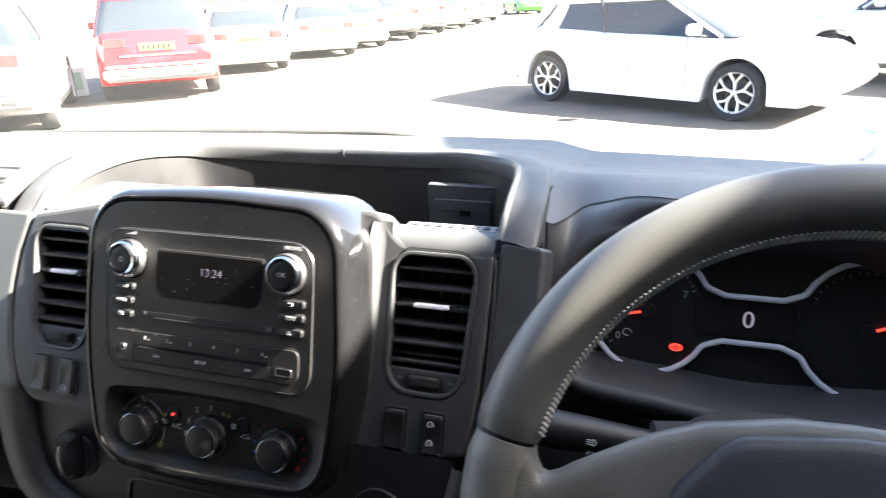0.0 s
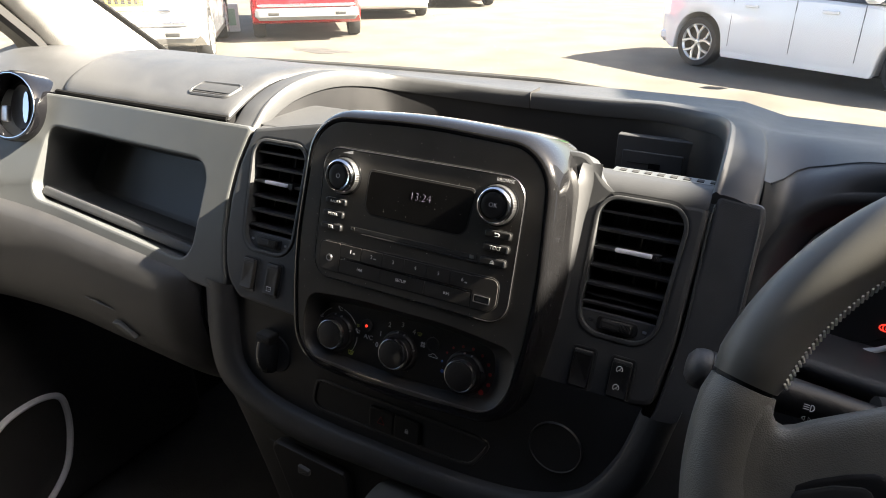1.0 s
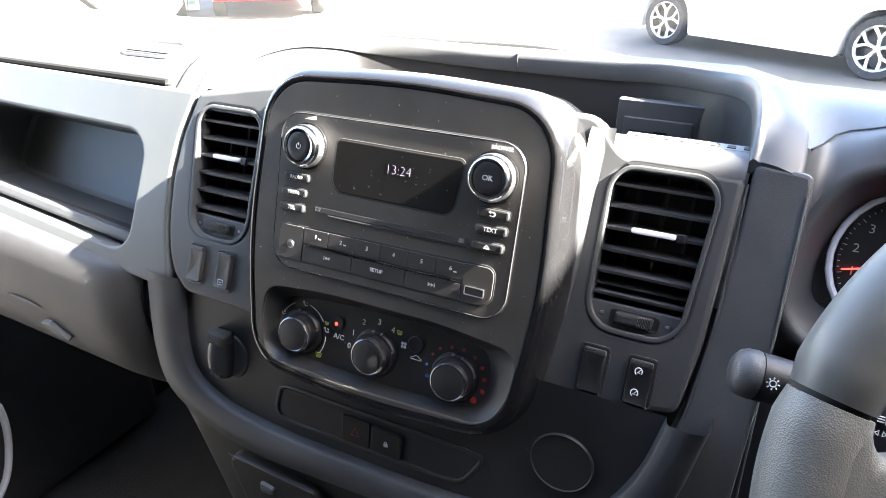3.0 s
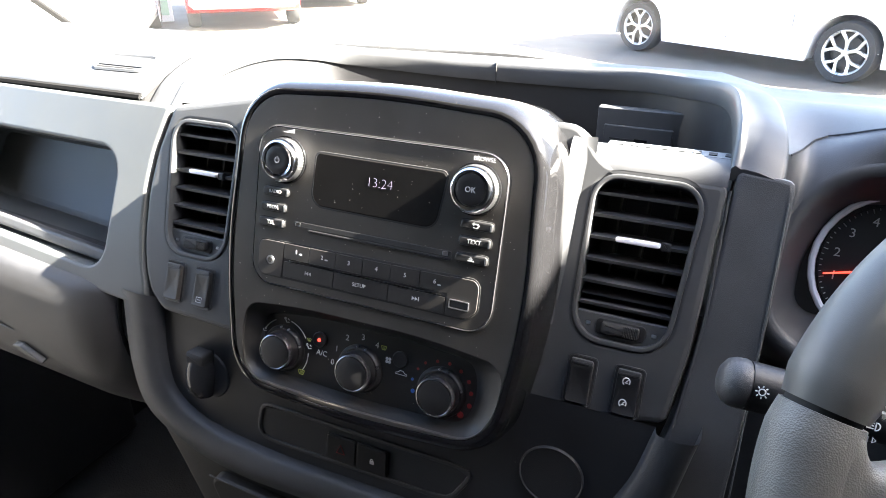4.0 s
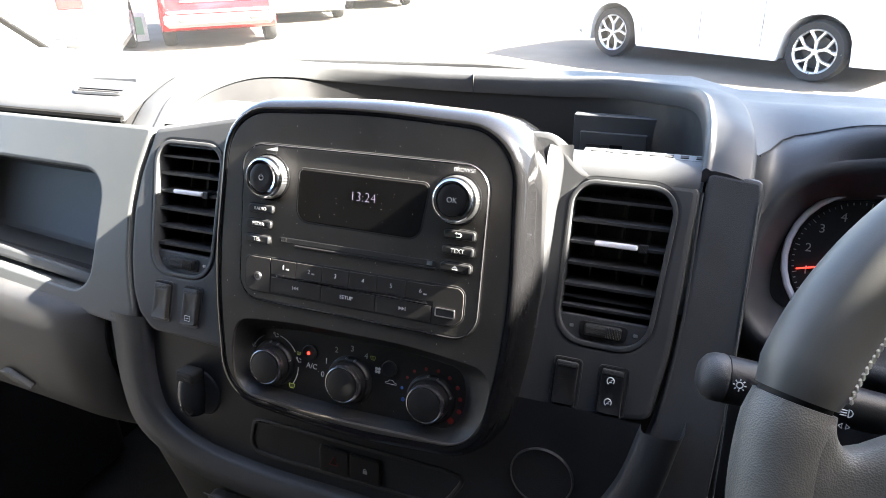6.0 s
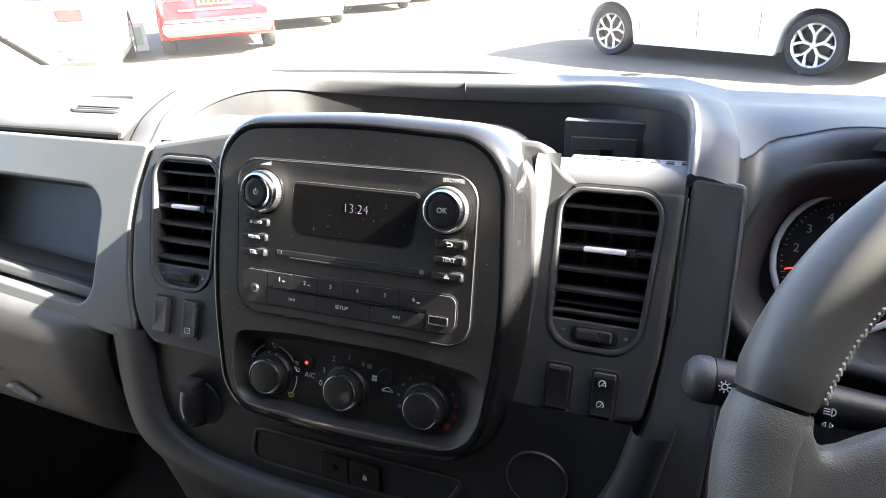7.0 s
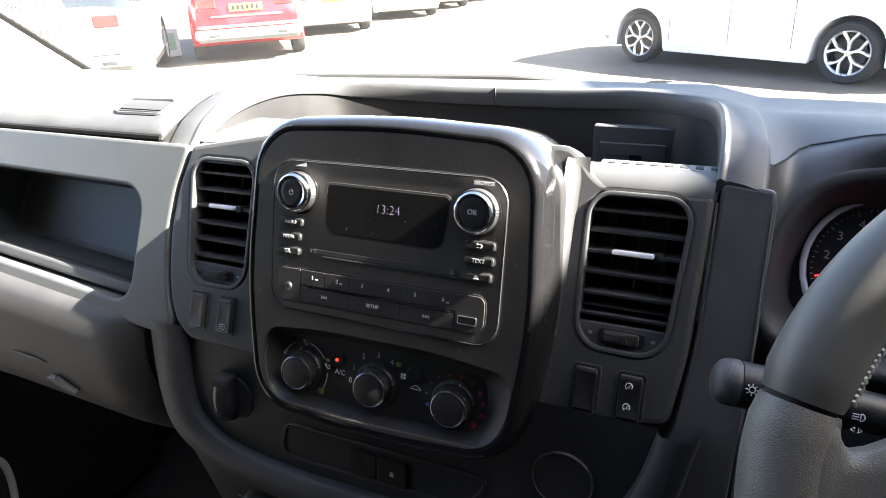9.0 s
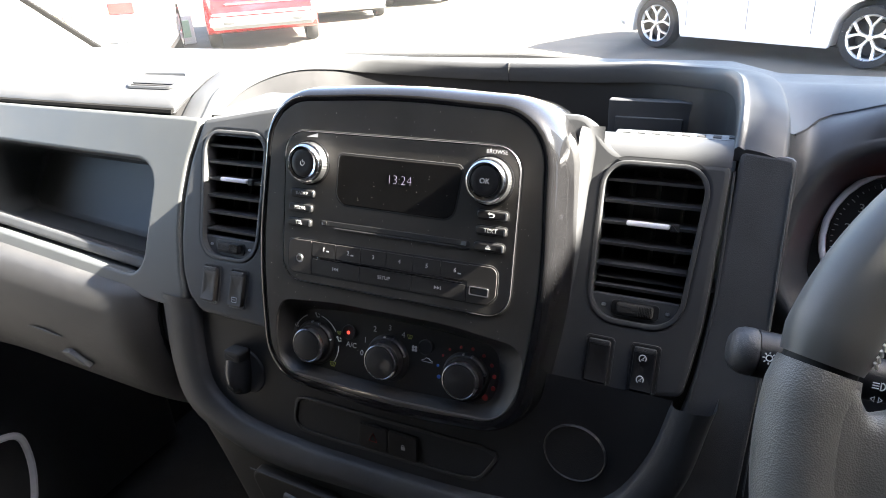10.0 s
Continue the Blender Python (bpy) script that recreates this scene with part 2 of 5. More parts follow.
def writing(name, text, size, m, mat, parent, label="", depth=0.0002, thin=0.0):
    cu = bpy.data.curves.new(name, "FONT")
    cu.offset = thin
    cu.body, cu.size, cu.align_x, cu.align_y, cu.extrude, cu.resolution_u = text, size, "CENTER", "CENTER", depth, 3
    tmp = bpy.data.objects.new(name, cu)
    me = bpy.data.meshes.new_from_object(tmp)
    bpy.data.objects.remove(tmp)
    me.transform(m)
    me.materials.clear()
    me.materials.append(mat)
    ob = new(name, me)
    ob.parent = parent
    if parent.type == "EMPTY":
        ob.matrix_parent_inverse = parent.matrix_basis.inverted()
    return tagged(ob, label) if label else ob

# ---- the ground outside ----
ASPHALT = material("asphalt", (0.092, 0.083, 0.068), 0.9, var=0.25, scale=1.2, bump=1.0, bump_scale=60)
setting("ground", grid(lambda u, v: (u, v, 0.0), span(-400, 400, 3), span(-400, 400, 3)), ASPHALT, "pale sunlit asphalt of a large car park", 0)

# ---- the van's shell ----
HEAD_Y, HEAD_Z = -0.42, 1.95
setting("floor", box(-0.84, 0.84, -1.3, 0.62, 0.5, 0.55), CARPET, "dark carpeted floor of the van's cab", 0)
setting("wall_front", box(-0.84, 0.84, 0.58, 0.62, 0.55, 1.24), BLACK, "dark bulkhead under the windscreen", 0)
setting("wall_back", box(-0.84, 0.84, -1.34, -1.3, 0.5, 1.97), BLACK, "black lined bulkhead behind the seats", 0)
setting("ceiling", box(-0.80, 0.80, -1.3, HEAD_Y + 0.06, 1.95, 1.98), LINER, "pale grey headlining", 0)


def side(s, name, label):
    """A door side with a raked window opening; s is -1 or 1."""
    x0, x1 = s * 0.80, s * 0.85
    outer = [(-1.3, 0.5), (0.62, 0.5), (0.62, 1.22), (0.25, 1.24), (0.215, 1.37), (0.14, 1.445), (-0.53, 1.97), (-1.3, 1.97)]
    # Openings cut short, the driver's to a slit, to hold back unseen side light.
    hole = round_poly([(-0.45, 1.26), (0.180, 1.26), (0.168, 1.345), (0.10, 1.42), (-0.30, 1.76), (-0.45, 1.76)] if s < 0 else [(0.02, 1.26), (0.180, 1.26), (0.168, 1.345), (0.12, 1.40), (0.07, 1.44), (0.02, 1.45)], [0.05, 0.02, 0.06, 0.1, 0.05, 0.05] if s < 0 else 0.01, 5)
    c = (-0.20, 1.42) if s < 0 else (0.085, 1.34)
    o, h = by_angle(outer, c, 140), by_angle(hole, c, 140)
    rings = [[(x0, *p) for p in h], [(x0, *p) for p in o], [(x1, *p) for p in o], [(x1, *p) for p in h], [(x0, *p) for p in h]]
    w = setting(name, stack(rings, False, False), BLACK, label, 30)
    seal = [(x0 - s * 0.004, *p) for p in offset(hole, 0.006)]
    part("window_seal", tube(seal, 0.011, 6, True, up=(1, 0, 0)), RUBBER, w, "black rubber seal")
    gl = part("window_pane", ([(s * 0.828, *p) for p in hole], [tuple(range(len(hole)))]), WINDSCREEN, w, "clear side window pane", 0)
    gl.visible_shadow = False
    return w


wall_left = side(-1, "wall_left", "dark trimmed passenger side of the cab with its window")
wall_right = side(1, "wall_right", "dark driver side of the cab, window mostly closed to block light")


def pillar(s, name):
    """The raked windscreen pillar."""
    rings = []
    for f in span(0, 1, 16):
        y, z = 0.445 - 0.865 * f, 1.27 + 0.69 * f
        w = max(0.10, 0.20 - 0.32 * f)
        x = 0.80 - 0.05 * f
        rings.append([(s * x, y, z), (s * (x - 0.035), y - 0.05, z), (s * (x - 0.04), y - w * 0.6, z), (s * (x - 0.01), y - w, z), (s * (x + 0.05), y - w, z), (s * (x + 0.05), y, z)])
    p = setting(name, stack(rings), PILLAR, "pale plastic trim of the raked windscreen pillar", 60)
    edge = [(s * (0.803 - 0.05 * f), 0.452 - 0.865 * f, 1.272 + 0.69 * f) for f in span(0, 1, 12)]
    part("edge_seal", tube(edge, 0.0055, 6), BLACKOUT, p, "black seal along the glass")
    return p


pillar(-1, "trim_pillar_left")
pillar(1, "trim_pillar_right")


def screen_point(u, v):
    """u across, v from the sill to the header, bowed forwards in the middle."""
    bow = 0.16 * (1 - (u / 0.82) ** 2)
    return (u * (1 - 0.05 * v), 0.46 + bow * (1 - 0.4 * v) + (HEAD_Y - 0.46) * v, 1.262 + (HEAD_Z - 1.262) * v)


windscreen = setting("window_front", grid(screen_point, span(-0.82, 0.82, 24), span(0, 1, 10)), WINDSCREEN, "clear raked windscreen with dust specks", 60)
windscreen.visible_shadow = False
setting("trim_header", tube([(x, HEAD_Y + 0.02 + 0.09 * (1 - (x / 0.82) ** 2), 1.95) for x in span(-0.78, 0.78, 14)], 0.03, 8), PILLAR, "pale header rail above the windscreen")

# ---- dashboard ----
A = Panel(0, -0.012, 1.25, 0.30)       # radio face
VL = Panel(0, -0.008, 1.20, 0.42)      # passenger vent
VR = Panel(0, 0.0145, 1.20, 0.42)      # driver vent
LOW = Panel(0, -0.034, 1.08, 0.15)     # lower console
C = Panel(0.442, 0.16, 1.22, 0.36)     # instruments
PAS = Panel(-0.45, 0.008, 1.24, 0.42)    # passenger side

dashboard = thing("dashboard", (0, 0.25, 0.9), "charcoal moulded plastic van dashboard with grained top", "dashboard")


def top_z(x, y):
    """Height of the dashboard's upper skin."""
    f = max(0, min(1, (y - 0.042) / 0.10))
    crown = 1.317 + 0.031 * math.sin(math.pi / 2 * f)
    if y > 0.16:
        crown = 1.282 + 0.066 * math.exp(-((y - 0.16) / 0.22) ** 2)
    if x > 0.2:
        k = min(1, (x - 0.2) / 0.06)
        crown -= 0.014 * k
        near = max(0, min(1, (0.27 - y) / 0.14))
        near = near * near * (3 - 2 * near)
        crown -= 0.030 * near * math.exp(-((x - 0.285) / 0.035) ** 2)
    return crown


def near_edge(x):
    return 0.135 + 0.05 * math.exp(-((x - 0.275) / 0.06) ** 2) - 0.06 * math.exp(-((x - 0.264) / 0.016) ** 2)


def skin():
    xs, ys = span(-0.80, 0.80, 257), span(0, 1, 60)
    V0, F0 = [], []
    for f in ys:
        for x in xs:
            front = 0.5 + 0.09 * (1 - (x / 0.8) ** 2)
            near = 0.045 if x < 0.253 else near_edge(x)
            yy = near + f * (front - near)
            V0.append((x, yy, top_z(x, yy)))
    n = len(xs)
    first = [i for i, x in enumerate(xs) if x >= 0.253]
    k0 = len(V0)
    for dy, f in ((0.004, 0.15), (0.006, 0.45), (0.007, 1.0)):
        for i in first:
            x, y, z = V0[i]
            drop = 0.014 + 0.11 * max(0, min(1, (0.300 - x) / 0.03))
            V0.append((x, y - dy, z - drop * f))
    m = len(first)
    for r in range(3):
        for i in range(m - 1):
            up = [first[i], first[i + 1]] if r == 0 else [k0 + (r - 1) * m + i, k0 + (r - 1) * m + i + 1]
            F0.append((*up, k0 + r * m + i + 1, k0 + r * m + i))
    for j in range(len(ys) - 1):
        for i in range(n - 1):
            cx, cy = (xs[i] + xs[i + 1]) / 2, (V0[j * n + i][1] + V0[(j + 1) * n + i][1]) / 2
            if xs[i] < 0.253 and (0.24 < cx and cy < 0.13 or (cx / (0.262 if cx < 0 else 0.252)) ** 4 + (cy / (0.340 if cx < 0 else 0.334)) ** 4 < 1.0):
                continue
            F0.append((j * n + i, j * n + i + 1, (j + 1) * n + i + 1, (j + 1) * n + i))
    return V0, F0


part("top_skin", skin(), DASH, dashboard, "grained charcoal upper skin")
part("front_lip", tube([(x, 0.5 + 0.09 * (1 - (x / 0.8) ** 2), 1.2825 - 0.008 * max(0, min(1, (x + 0.1) / 0.2))) for x in span(-0.8, 0.14, 37)], [0.0075 - 0.006 * max(0, min(1, (x + 0.1) / 0.22)) for x in span(-0.8, 0.14, 37)], 8), RUBBER, dashboard, "dark edge strip against the glass")

# arched surround of the open tray
half = [(0.247, 0.048, 1.315), (0.248, 0.075, 1.335), (0.247, 0.12, 1.3495), (0.243, 0.18, 1.353), (0.233, 0.24, 1.3455), (0.206, 0.285, 1.336), (0.14, 0.312, 1.329), (0.07, 0.323, 1.325), (0, 0.327, 1.324)]
right = [(0.2475, 0.0660, 1.3160), (0.248, 0.079, 1.3255), (0.2475, 0.095, 1.3330), (0.246, 0.12, 1.339), (0.240, 0.18, 1.342), (0.226, 0.237, 1.337), (0.196, 0.283, 1.331)] + half[6:]
arch_path = curve(right + [(-x, y, z) for x, y, z in half[-2::-1]], 90)


def sweep_flat(path, prof):
    """Profile points (across, up) carried along a path that lies nearly level."""
    rings = []
    m = len(path)
    for i in range(m):
        t = path[min(i + 1, m - 1)] - path[max(i - 1, 0)]
        t.z = 0
        t.normalize()
        s = Vector((t.y, -t.x, 0))
        rings.append([path[i] + s * a + Vector((0, 0, b)) for a, b in prof])
    return rings


band = [(-0.0150, -0.060), (-0.0150, -0.0195), (-0.0180, -0.0190), (-0.0186, -0.0175), (-0.0180, -0.0060), (-0.0168, -0.0015), (-0.0150, 0), (-0.0132, -0.0005), (-0.0120, -0.0014), (-0.0108, -0.0018), (-0.0092, -0.0012), (0, -0.0012), (0.012, -0.0024), (0.0148, -0.0035), (0.0157, -0.006), (0.0157, -0.07)]


def sloped(rings):
    """Towards the driver the outer half of the section falls away."""
    out = []
    for r in rings:
        m = sum((p for p in r), Vector()) / len(r)
        k = max(0.0, min(1.0, m.x / 0.2)) * max(0.0, min(1.0, (0.27 - m.y) / 0.12))
        out.append([p + Vector((0, 0, -0.0050 * k * max(0.0, (b[0] + 0.0108) / 0.0265) ** 1.3)) for p, b in zip(r, band)])
    return out


def cut_level(rings):
    """The near ends stop on the trim's upper edge."""
    return [[Vector((p.x, p.y, max(p.z, 1.3060))) if p.y < 0.10 and p.x > 0 else p for p in r] for r in rings]


part("tray_surround", stack(cut_level(sloped(sweep_flat(arch_path, band)))), PANEL, dashboard, "smooth grey arched surround of the open tray", 50)
inner_path = [p + Vector((0, 0, -0.012)) for p in arch_path]
wall = sweep_flat(inner_path, [(-0.0152, -0.006), (-0.018, -0.035), (-0.021, -0.11)])
part("tray_liner", join(stack(wall, False, False, False), ([(-0.25, 0.03, 1.222), (0.25, 0.03, 1.222), (0.25, 0.33, 1.222), (-0.25, 0.33, 1.222)], [(0, 1, 2, 3)])), BLACK, dashboard, "dark lined open tray")
part("surround_seam", box(-0.0210, -0.0201, 0.3076, 0.340, 1.303, 1.3252), RUBBER, dashboard, "narrow seam across the surround", 0)
sensor = circle(-0.561, 0.108, 0.015, 24)
part("sensor_hole", stack([[(x, y, top_z(x, y) + 0.0006) for x, y in sensor], [(x, y, top_z(x, y) + 0.0012) for x, y in offset(sensor, -0.001)]]), BLACKOUT, dashboard, "dark oval sensor cap", 0)

def deck(u, v):
    e = min(1, (1 - u) / 0.3, (1 - v) / 0.35)
    return Vector((-0.236 + 0.095 * u, 0.058 + 0.125 * v, 1.3155 + 0.003 * math.sin(2.6 * v) - 0.03 * (1 - math.sqrt(max(0, 1 - (1 - e) ** 2)))))


part("tray_deck", grid(deck, span(0, 1, 24), span(0, 1, 24)), PANEL, dashboard, "rounded ledge at the end of the tray", 60)

# box with a small socket in the tray
tray_box = part("tray_box", box(0.1015, 0.186, 0.272, 0.283, 1.222, 1.297, 0.0015), DASH, dashboard, "raised moulded box in the tray")
part("box_step", box(0.1095, 0.1755, 0.2688, 0.2725, 1.222, 1.2805, 0.001), DASH, tray_box)
part("box_groove", box(0.116, 0.152, 0.2678, 0.269, 1.2672, 1.2682), RUBBER, tray_box)
part("slot", box(0.140, 0.1525, 0.2674, 0.270, 1.2627, 1.2688), BLACKOUT, tray_box, "black data socket")

# radio face bezel
bez = round_poly([(-0.109, 1.126), (0, 1.1195), (0.109, 1.128), (0.1215, 1.22), (0.114, 1.343), (0, 1.3485), (-0.114, 1.343), (-0.1225, 1.22)], [0.034, 0.6, 0.034, 0.4, 0.036, 0.8, 0.036, 0.4], 8)
console = thing("centre_console", (0, 0.0, 1.1), "dark plastic centre console with a gloss black rim", "console")
hv = round_poly([(-0.100, 1.1265), (0.0, 1.1245), (0.098, 1.1285), (0.1135, 1.157), (0.1125, 1.1865), (0.05, 1.1925), (-0.05, 1.1915), (-0.1035, 1.1865), (-0.108, 1.157)], [0.024, 0.5, 0.026, 0.06, 0.014, 0.4, 0.4, 0.014, 0.06], 8)
hfloor = by_angle(round_poly([(-0.090, 1.1315), (0.0, 1.1290), (0.086, 1.1325), (0.0935, 1.157), (0.088, 1.1790), (0.04, 1.1830), (-0.04, 1.1830), (-0.093, 1.1770), (-0.099, 1.157)], [0.022, 0.5, 0.024, 0.06, 0.012, 0.4, 0.4, 0.012, 0.06], 8), (0, 1.157), 160)
part("bezel", A.holed(bez, hv, -0.03, 0.0, 0.0008, (0, 1.157), 240, -0.003), FACE, console, "matt charcoal face")
hrim = by_angle(offset(hv, 0.0006), (0, 1.157), 160)
part("recess_wall", stack([A.ring([(p[0] + (q[0] - p[0]) * f, p[1] + (q[1] - p[1]) * f) for p, q in zip(hrim, hfloor)], w) for f, w in ((0, -0.0012), (0.18, -0.0040), (0.6, -0.0085), (0.85, -0.0120), (1.0, -0.0150))], False, False), SHADED, console, "sloping wall of the recess", 50)
part("gloss_rim", stack([A.ring(offset(bez, d), w) for d, w in ((-0.0004, -0.0012), (0.0002, 0.0002), (0.003, 0.0008), (0.006, -0.0004), (0.0095, -0.006), (0.012, -0.016), (0.0135, -0.035), (0.014, -0.085))], False, False), GLOSS, console, "gloss black rim", 50)
part("recess_floor", A.plate(offset(hfloor, 0.001), -0.03, -0.0145, 0.0005), SHADED, console, "recessed heater panel")

# vent panels
def vent_panel(s):
    nm = "vent_panel"
    V, dz, ds, dx = (VR, 0.0, 0.0, 0.0) if s > 0 else (VL, 0.005, 0.0095, -0.0035)
    th = thing(nm, (s * 0.185, 0.03, 1.13), "grey plastic side panel of the console with an air vent", "vent panel", "vent panels")
    if s > 0:
        pts, rad = [(0.095, 1.134), (0.2205, 1.1535), (0.2275, 1.20), (0.2315, 1.3055), (0.152, 1.3065), (0.130, 1.332), (0.095, 1.332)], [0.002, 0.008, 0.2, 0.006, 0.03, 0.02, 0.002]
    else:
        pts, rad = [(0.095, 1.1487), (0.207, 1.1510), (0.2235, 1.1635), (0.2330, 1.1810), (0.2385, 1.2080), (0.2400, 1.2450), (0.2355, 1.2780), (0.2225, 1.3165), (0.130, 1.332), (0.095, 1.332)], [0.002, 0.02, 0.02, 0.05, 0.1, 0.1, 0.1, 0.004, 0.02, 0.002]
    o = round_poly([(s * x, z) for x, z in pts][::s], rad[::s], 6)
    full = round_poly([(s * x, z) for x, z in [(0.1475, 1.196 + dz), (0.211, 1.196 + dz), (0.219, 1.3015 + dz), (0.1465, 1.3015 + dz)]][::s], [0.02, 0.02, 0.016, 0.016][::s], 6)
    part("panel", V.holed(o, full, -0.03, 0.0, 0.004, None, 200, -0.05), PANEL, th)
    part("vent_rim", V.holed(offset(full, 0.002), offset(full, -0.0015), -0.02, 0.0012, 0.0010, None, 120), PANEL, th, "thin raised vent rim")
    part("duct", stack([V.ring(offset(full, -0.001), -0.002), V.ring(offset(full, -0.003), -0.05)], False, True), BLACK, th, "dark duct behind the slats")
    part("sill", V.plate(round_poly([(s * x, z) for x, z in [(0.149, 1.197 + dz), (0.210, 1.197 + dz), (0.2125, 1.2135 + dz), (0.148, 1.2135 + dz)]][::s], [0.017, 0.017, 0.001, 0.001][::s], 6), -0.02, -0.004, 0.001), PANEL, th, "lower vent trim")
    for k in range(6):
        z = 1.2185 + dz + 0.0143 * k
        f = (z - dz - 1.196) / 0.104
        xa, xb = s * (0.1480 - 0.002 * f), s * (0.211 + 0.0075 * f)
        q = [V.at(xa, z, -0.004), V.at(xb, z, -0.004), V.at(xb, z + 0.004, -0.024), V.at(xa, z + 0.004, -0.024)]
        up = Vector((0, 0, 0.0011))
        part("slat", stack([[p - up for p in q], [p + up for p in q]]), PANEL, th)
    for k in range(3):
        x = s * (0.163 + 0.019 * k)
        part("vane", stack([[V.at(x - 0.0008, 1.215 + dz, -0.026), V.at(x + 0.0008, 1.215 + dz, -0.026), V.at(x + 0.0008, 1.300 + dz, -0.026), V.at(x - 0.0008, 1.300 + dz, -0.026)], [V.at(x - 0.0008, 1.215 + dz, -0.044), V.at(x + 0.0008, 1.215 + dz, -0.044), V.at(x + 0.0008, 1.300 + dz, -0.044), V.at(x - 0.0008, 1.300 + dz, -0.044)]]), FACE, th)
    cz = 1.2185 + dz + 0.0143 * 3 + 0.001
    part("clip", V.plate(rect(s * 0.1815, cz, 0.030, 0.0038, 0.0016), -0.010, 0.0005, 0.0014), TRIMWHITE, th, "bright chrome slider on a slat")
    part("clip_end", V.plate(rect(s * 0.1815 + 0.0185, cz, 0.006, 0.006, 0.001), -0.012, -0.0015, 0.001), BLACK, th)
    part("wheel_slot", V.plate(rect(s * 0.1805, 1.2052 + dz, 0.034, 0.0105, 0.003), -0.006, -0.003, 0.0006), BLACK, th)
    part("thumbwheel", V.plate(rect(s * 0.1805, 1.2052 + dz, 0.026, 0.008, 0.002), -0.004, 0.001, 0.002), RUBBER, th, "ribbed black thumbwheel")
    for i in range(9):
        part("rib", V.plate(rect(s * 0.1805 + 0.003 + 0.0011 * i, 1.2052 + dz, 0.0005, 0.0065, 0.0001, 1), 0.0, 0.0014, 0.0002), FACE, th)
    for i, x in enumerate((0.1600, 0.1925)):
        x = s * x + dx
        z = 1.168 + ds
        part("switch_recess", V.plate(rect(x, z, 0.0195, 0.0315, 0.0025), -0.004, 0.0005, 0.0003), RUBBER, th)
        part("switch_frame", V.holed(rect(x, z, 0.0214, 0.0335, 0.003), rect(x, z, 0.0194, 0.0314, 0.0022), -0.003, 0.0008, 0.0006, None, 60), PANEL, th)
        o = rect(x, z - 0.0004, 0.0158, 0.0280, 0.0014)
        def rock(p, rise):
            """A rocker dished along its height, its upper end cut back."""
            t = (p[1] - z) / 0.014
            return 0.0030 + rise * (0.0024 * t * t - 0.0030 * max(0.0, (t - 0.72) / 0.28))
        sw = part("switch", stack([V.ring(o, 0.0), [V.at(*p, rock(p, 1.0) - 0.0008) for p in o]] + [[V.at(x + (p[0] - x) * k, z + (p[1] - z) * k, rock((x + (p[0] - x) * k, z + (p[1] - z) * k), 1.0)) for p in o] for k in (0.95, 0.8, 0.6, 0.35, 0.1)]), BLACK if s > 0 else FACE, th, "rocker switch" if (s, i) != (1, 0) else "blank switch cover", 30)
        part("switch_edge", V.plate(rect(x, z + 0.0128, 0.0150, 0.0034, 0.0008, 2), 0.002, 0.0046, 0.0008), PANEL, sw, "bevelled upper end")
    def brow(u, v):
        a, b, c = Vector((s * u, V.at(0, 1.315).y + 0.013, 1.3150)), Vector((s * u, V.at(0, 1.313).y + 0.0015, 1.3140)), V.at(s * u, 1.3035, -0.0006)
        return a.lerp(b, v).lerp(b.lerp(c, v), v) if v <= 1 else a + Vector((0, 0.012 * (v - 1), 0))
    part("ledge", grid(brow, span(0.138, 0.2305 if s > 0 else 0.2235, 16), [2.0] + span(0, 1, 9)), PANEL, th, "rounded top ledge", 60)
    return th


vent_right = vent_panel(1)
vent_left = vent_panel(-1)


def fillet(u, v):
    """Hollow flank from the panel up to the console's rim, dying out downwards."""
    k = max(0.0, min(1.0, (v - 1.215) / 0.095)) ** 0.8
    h = (0.0015 + 0.0070 * k) * math.sqrt(max(0.0, min(1.0, (1.3245 - v) / 0.016)))
    return VR.at(0.1325 - 0.0075 * max(0.0, (v - 1.22) / 0.12) + (0.006 + 0.011 * k) * u, v, -0.0008 + h * (1 - u) ** 2.2)


part("fillet", grid(fillet, span(0, 1, 12), span(1.20, 1.3245, 32)), PANEL, vent_right, "hollow flank rising to the console", 60)
for i in range(8):
    x = 0.152 + 0.0105 * i
    part("ledge_hole", box(x, x + 0.0055, VR.at(0, 1.315).y + 0.024, VR.at(0, 1.315).y + 0.030, 1.3142, 1.3157), RUBBER, vent_right)
part("ledge_bar", box(0.146, 0.232, VR.at(0, 1.315).y + 0.020, VR.at(0, 1.315).y + 0.034, 1.309, 1.3152, 0.001), GREY, vent_right, "pale perforated strip")

# trim between the vents and the instruments
knee = thing("driver_trim", (0.25, 0.02, 1.0), "grained charcoal trim panel beside the instruments", "trim panel")
part("grained_panel", VR.plate(by_angle(round_poly([(0.196, 1.06), (0.262, 1.06), (0.2690, 1.20), (0.2705, 1.3128), (0.2345, 1.3158), (0.2315, 1.22), (0.2235, 1.150)], [0.01, 0.02, 0.2, 0.006, 0.004, 0.2, 0.2], 6), (0.249, 1.22), 200), -0.06, -0.004, 0.003), DASH, knee)
part("edge_bead", tube([VR.at(0.2325 - 0.0075 * max(0.0, (1.225 - z) / 0.075) ** 1.4, z, -0.0042) for z in span(1.152, 1.302, 14)], 0.0011, 6), PANEL, knee, "thin rounded edge bead")
part("edge_seam", tube([VR.at(0.2676, z, -0.0035) for z in span(1.10, 1.300, 8)], 0.0006, 5), GREY, knee, "fine pale edge seam")
part("lower_panel", grid(lambda u, v: (u, 0.05 + 0.07 * math.sin(v * 1.6) - 0.16 * v + 0.10 * ((u - 0.5) / 0.35) ** 2 * v, 1.16 - 0.42 * v), span(0.24, 0.80, 20), span(0, 1, 12)), DASH, knee, "rounded lower panel under the wheel")

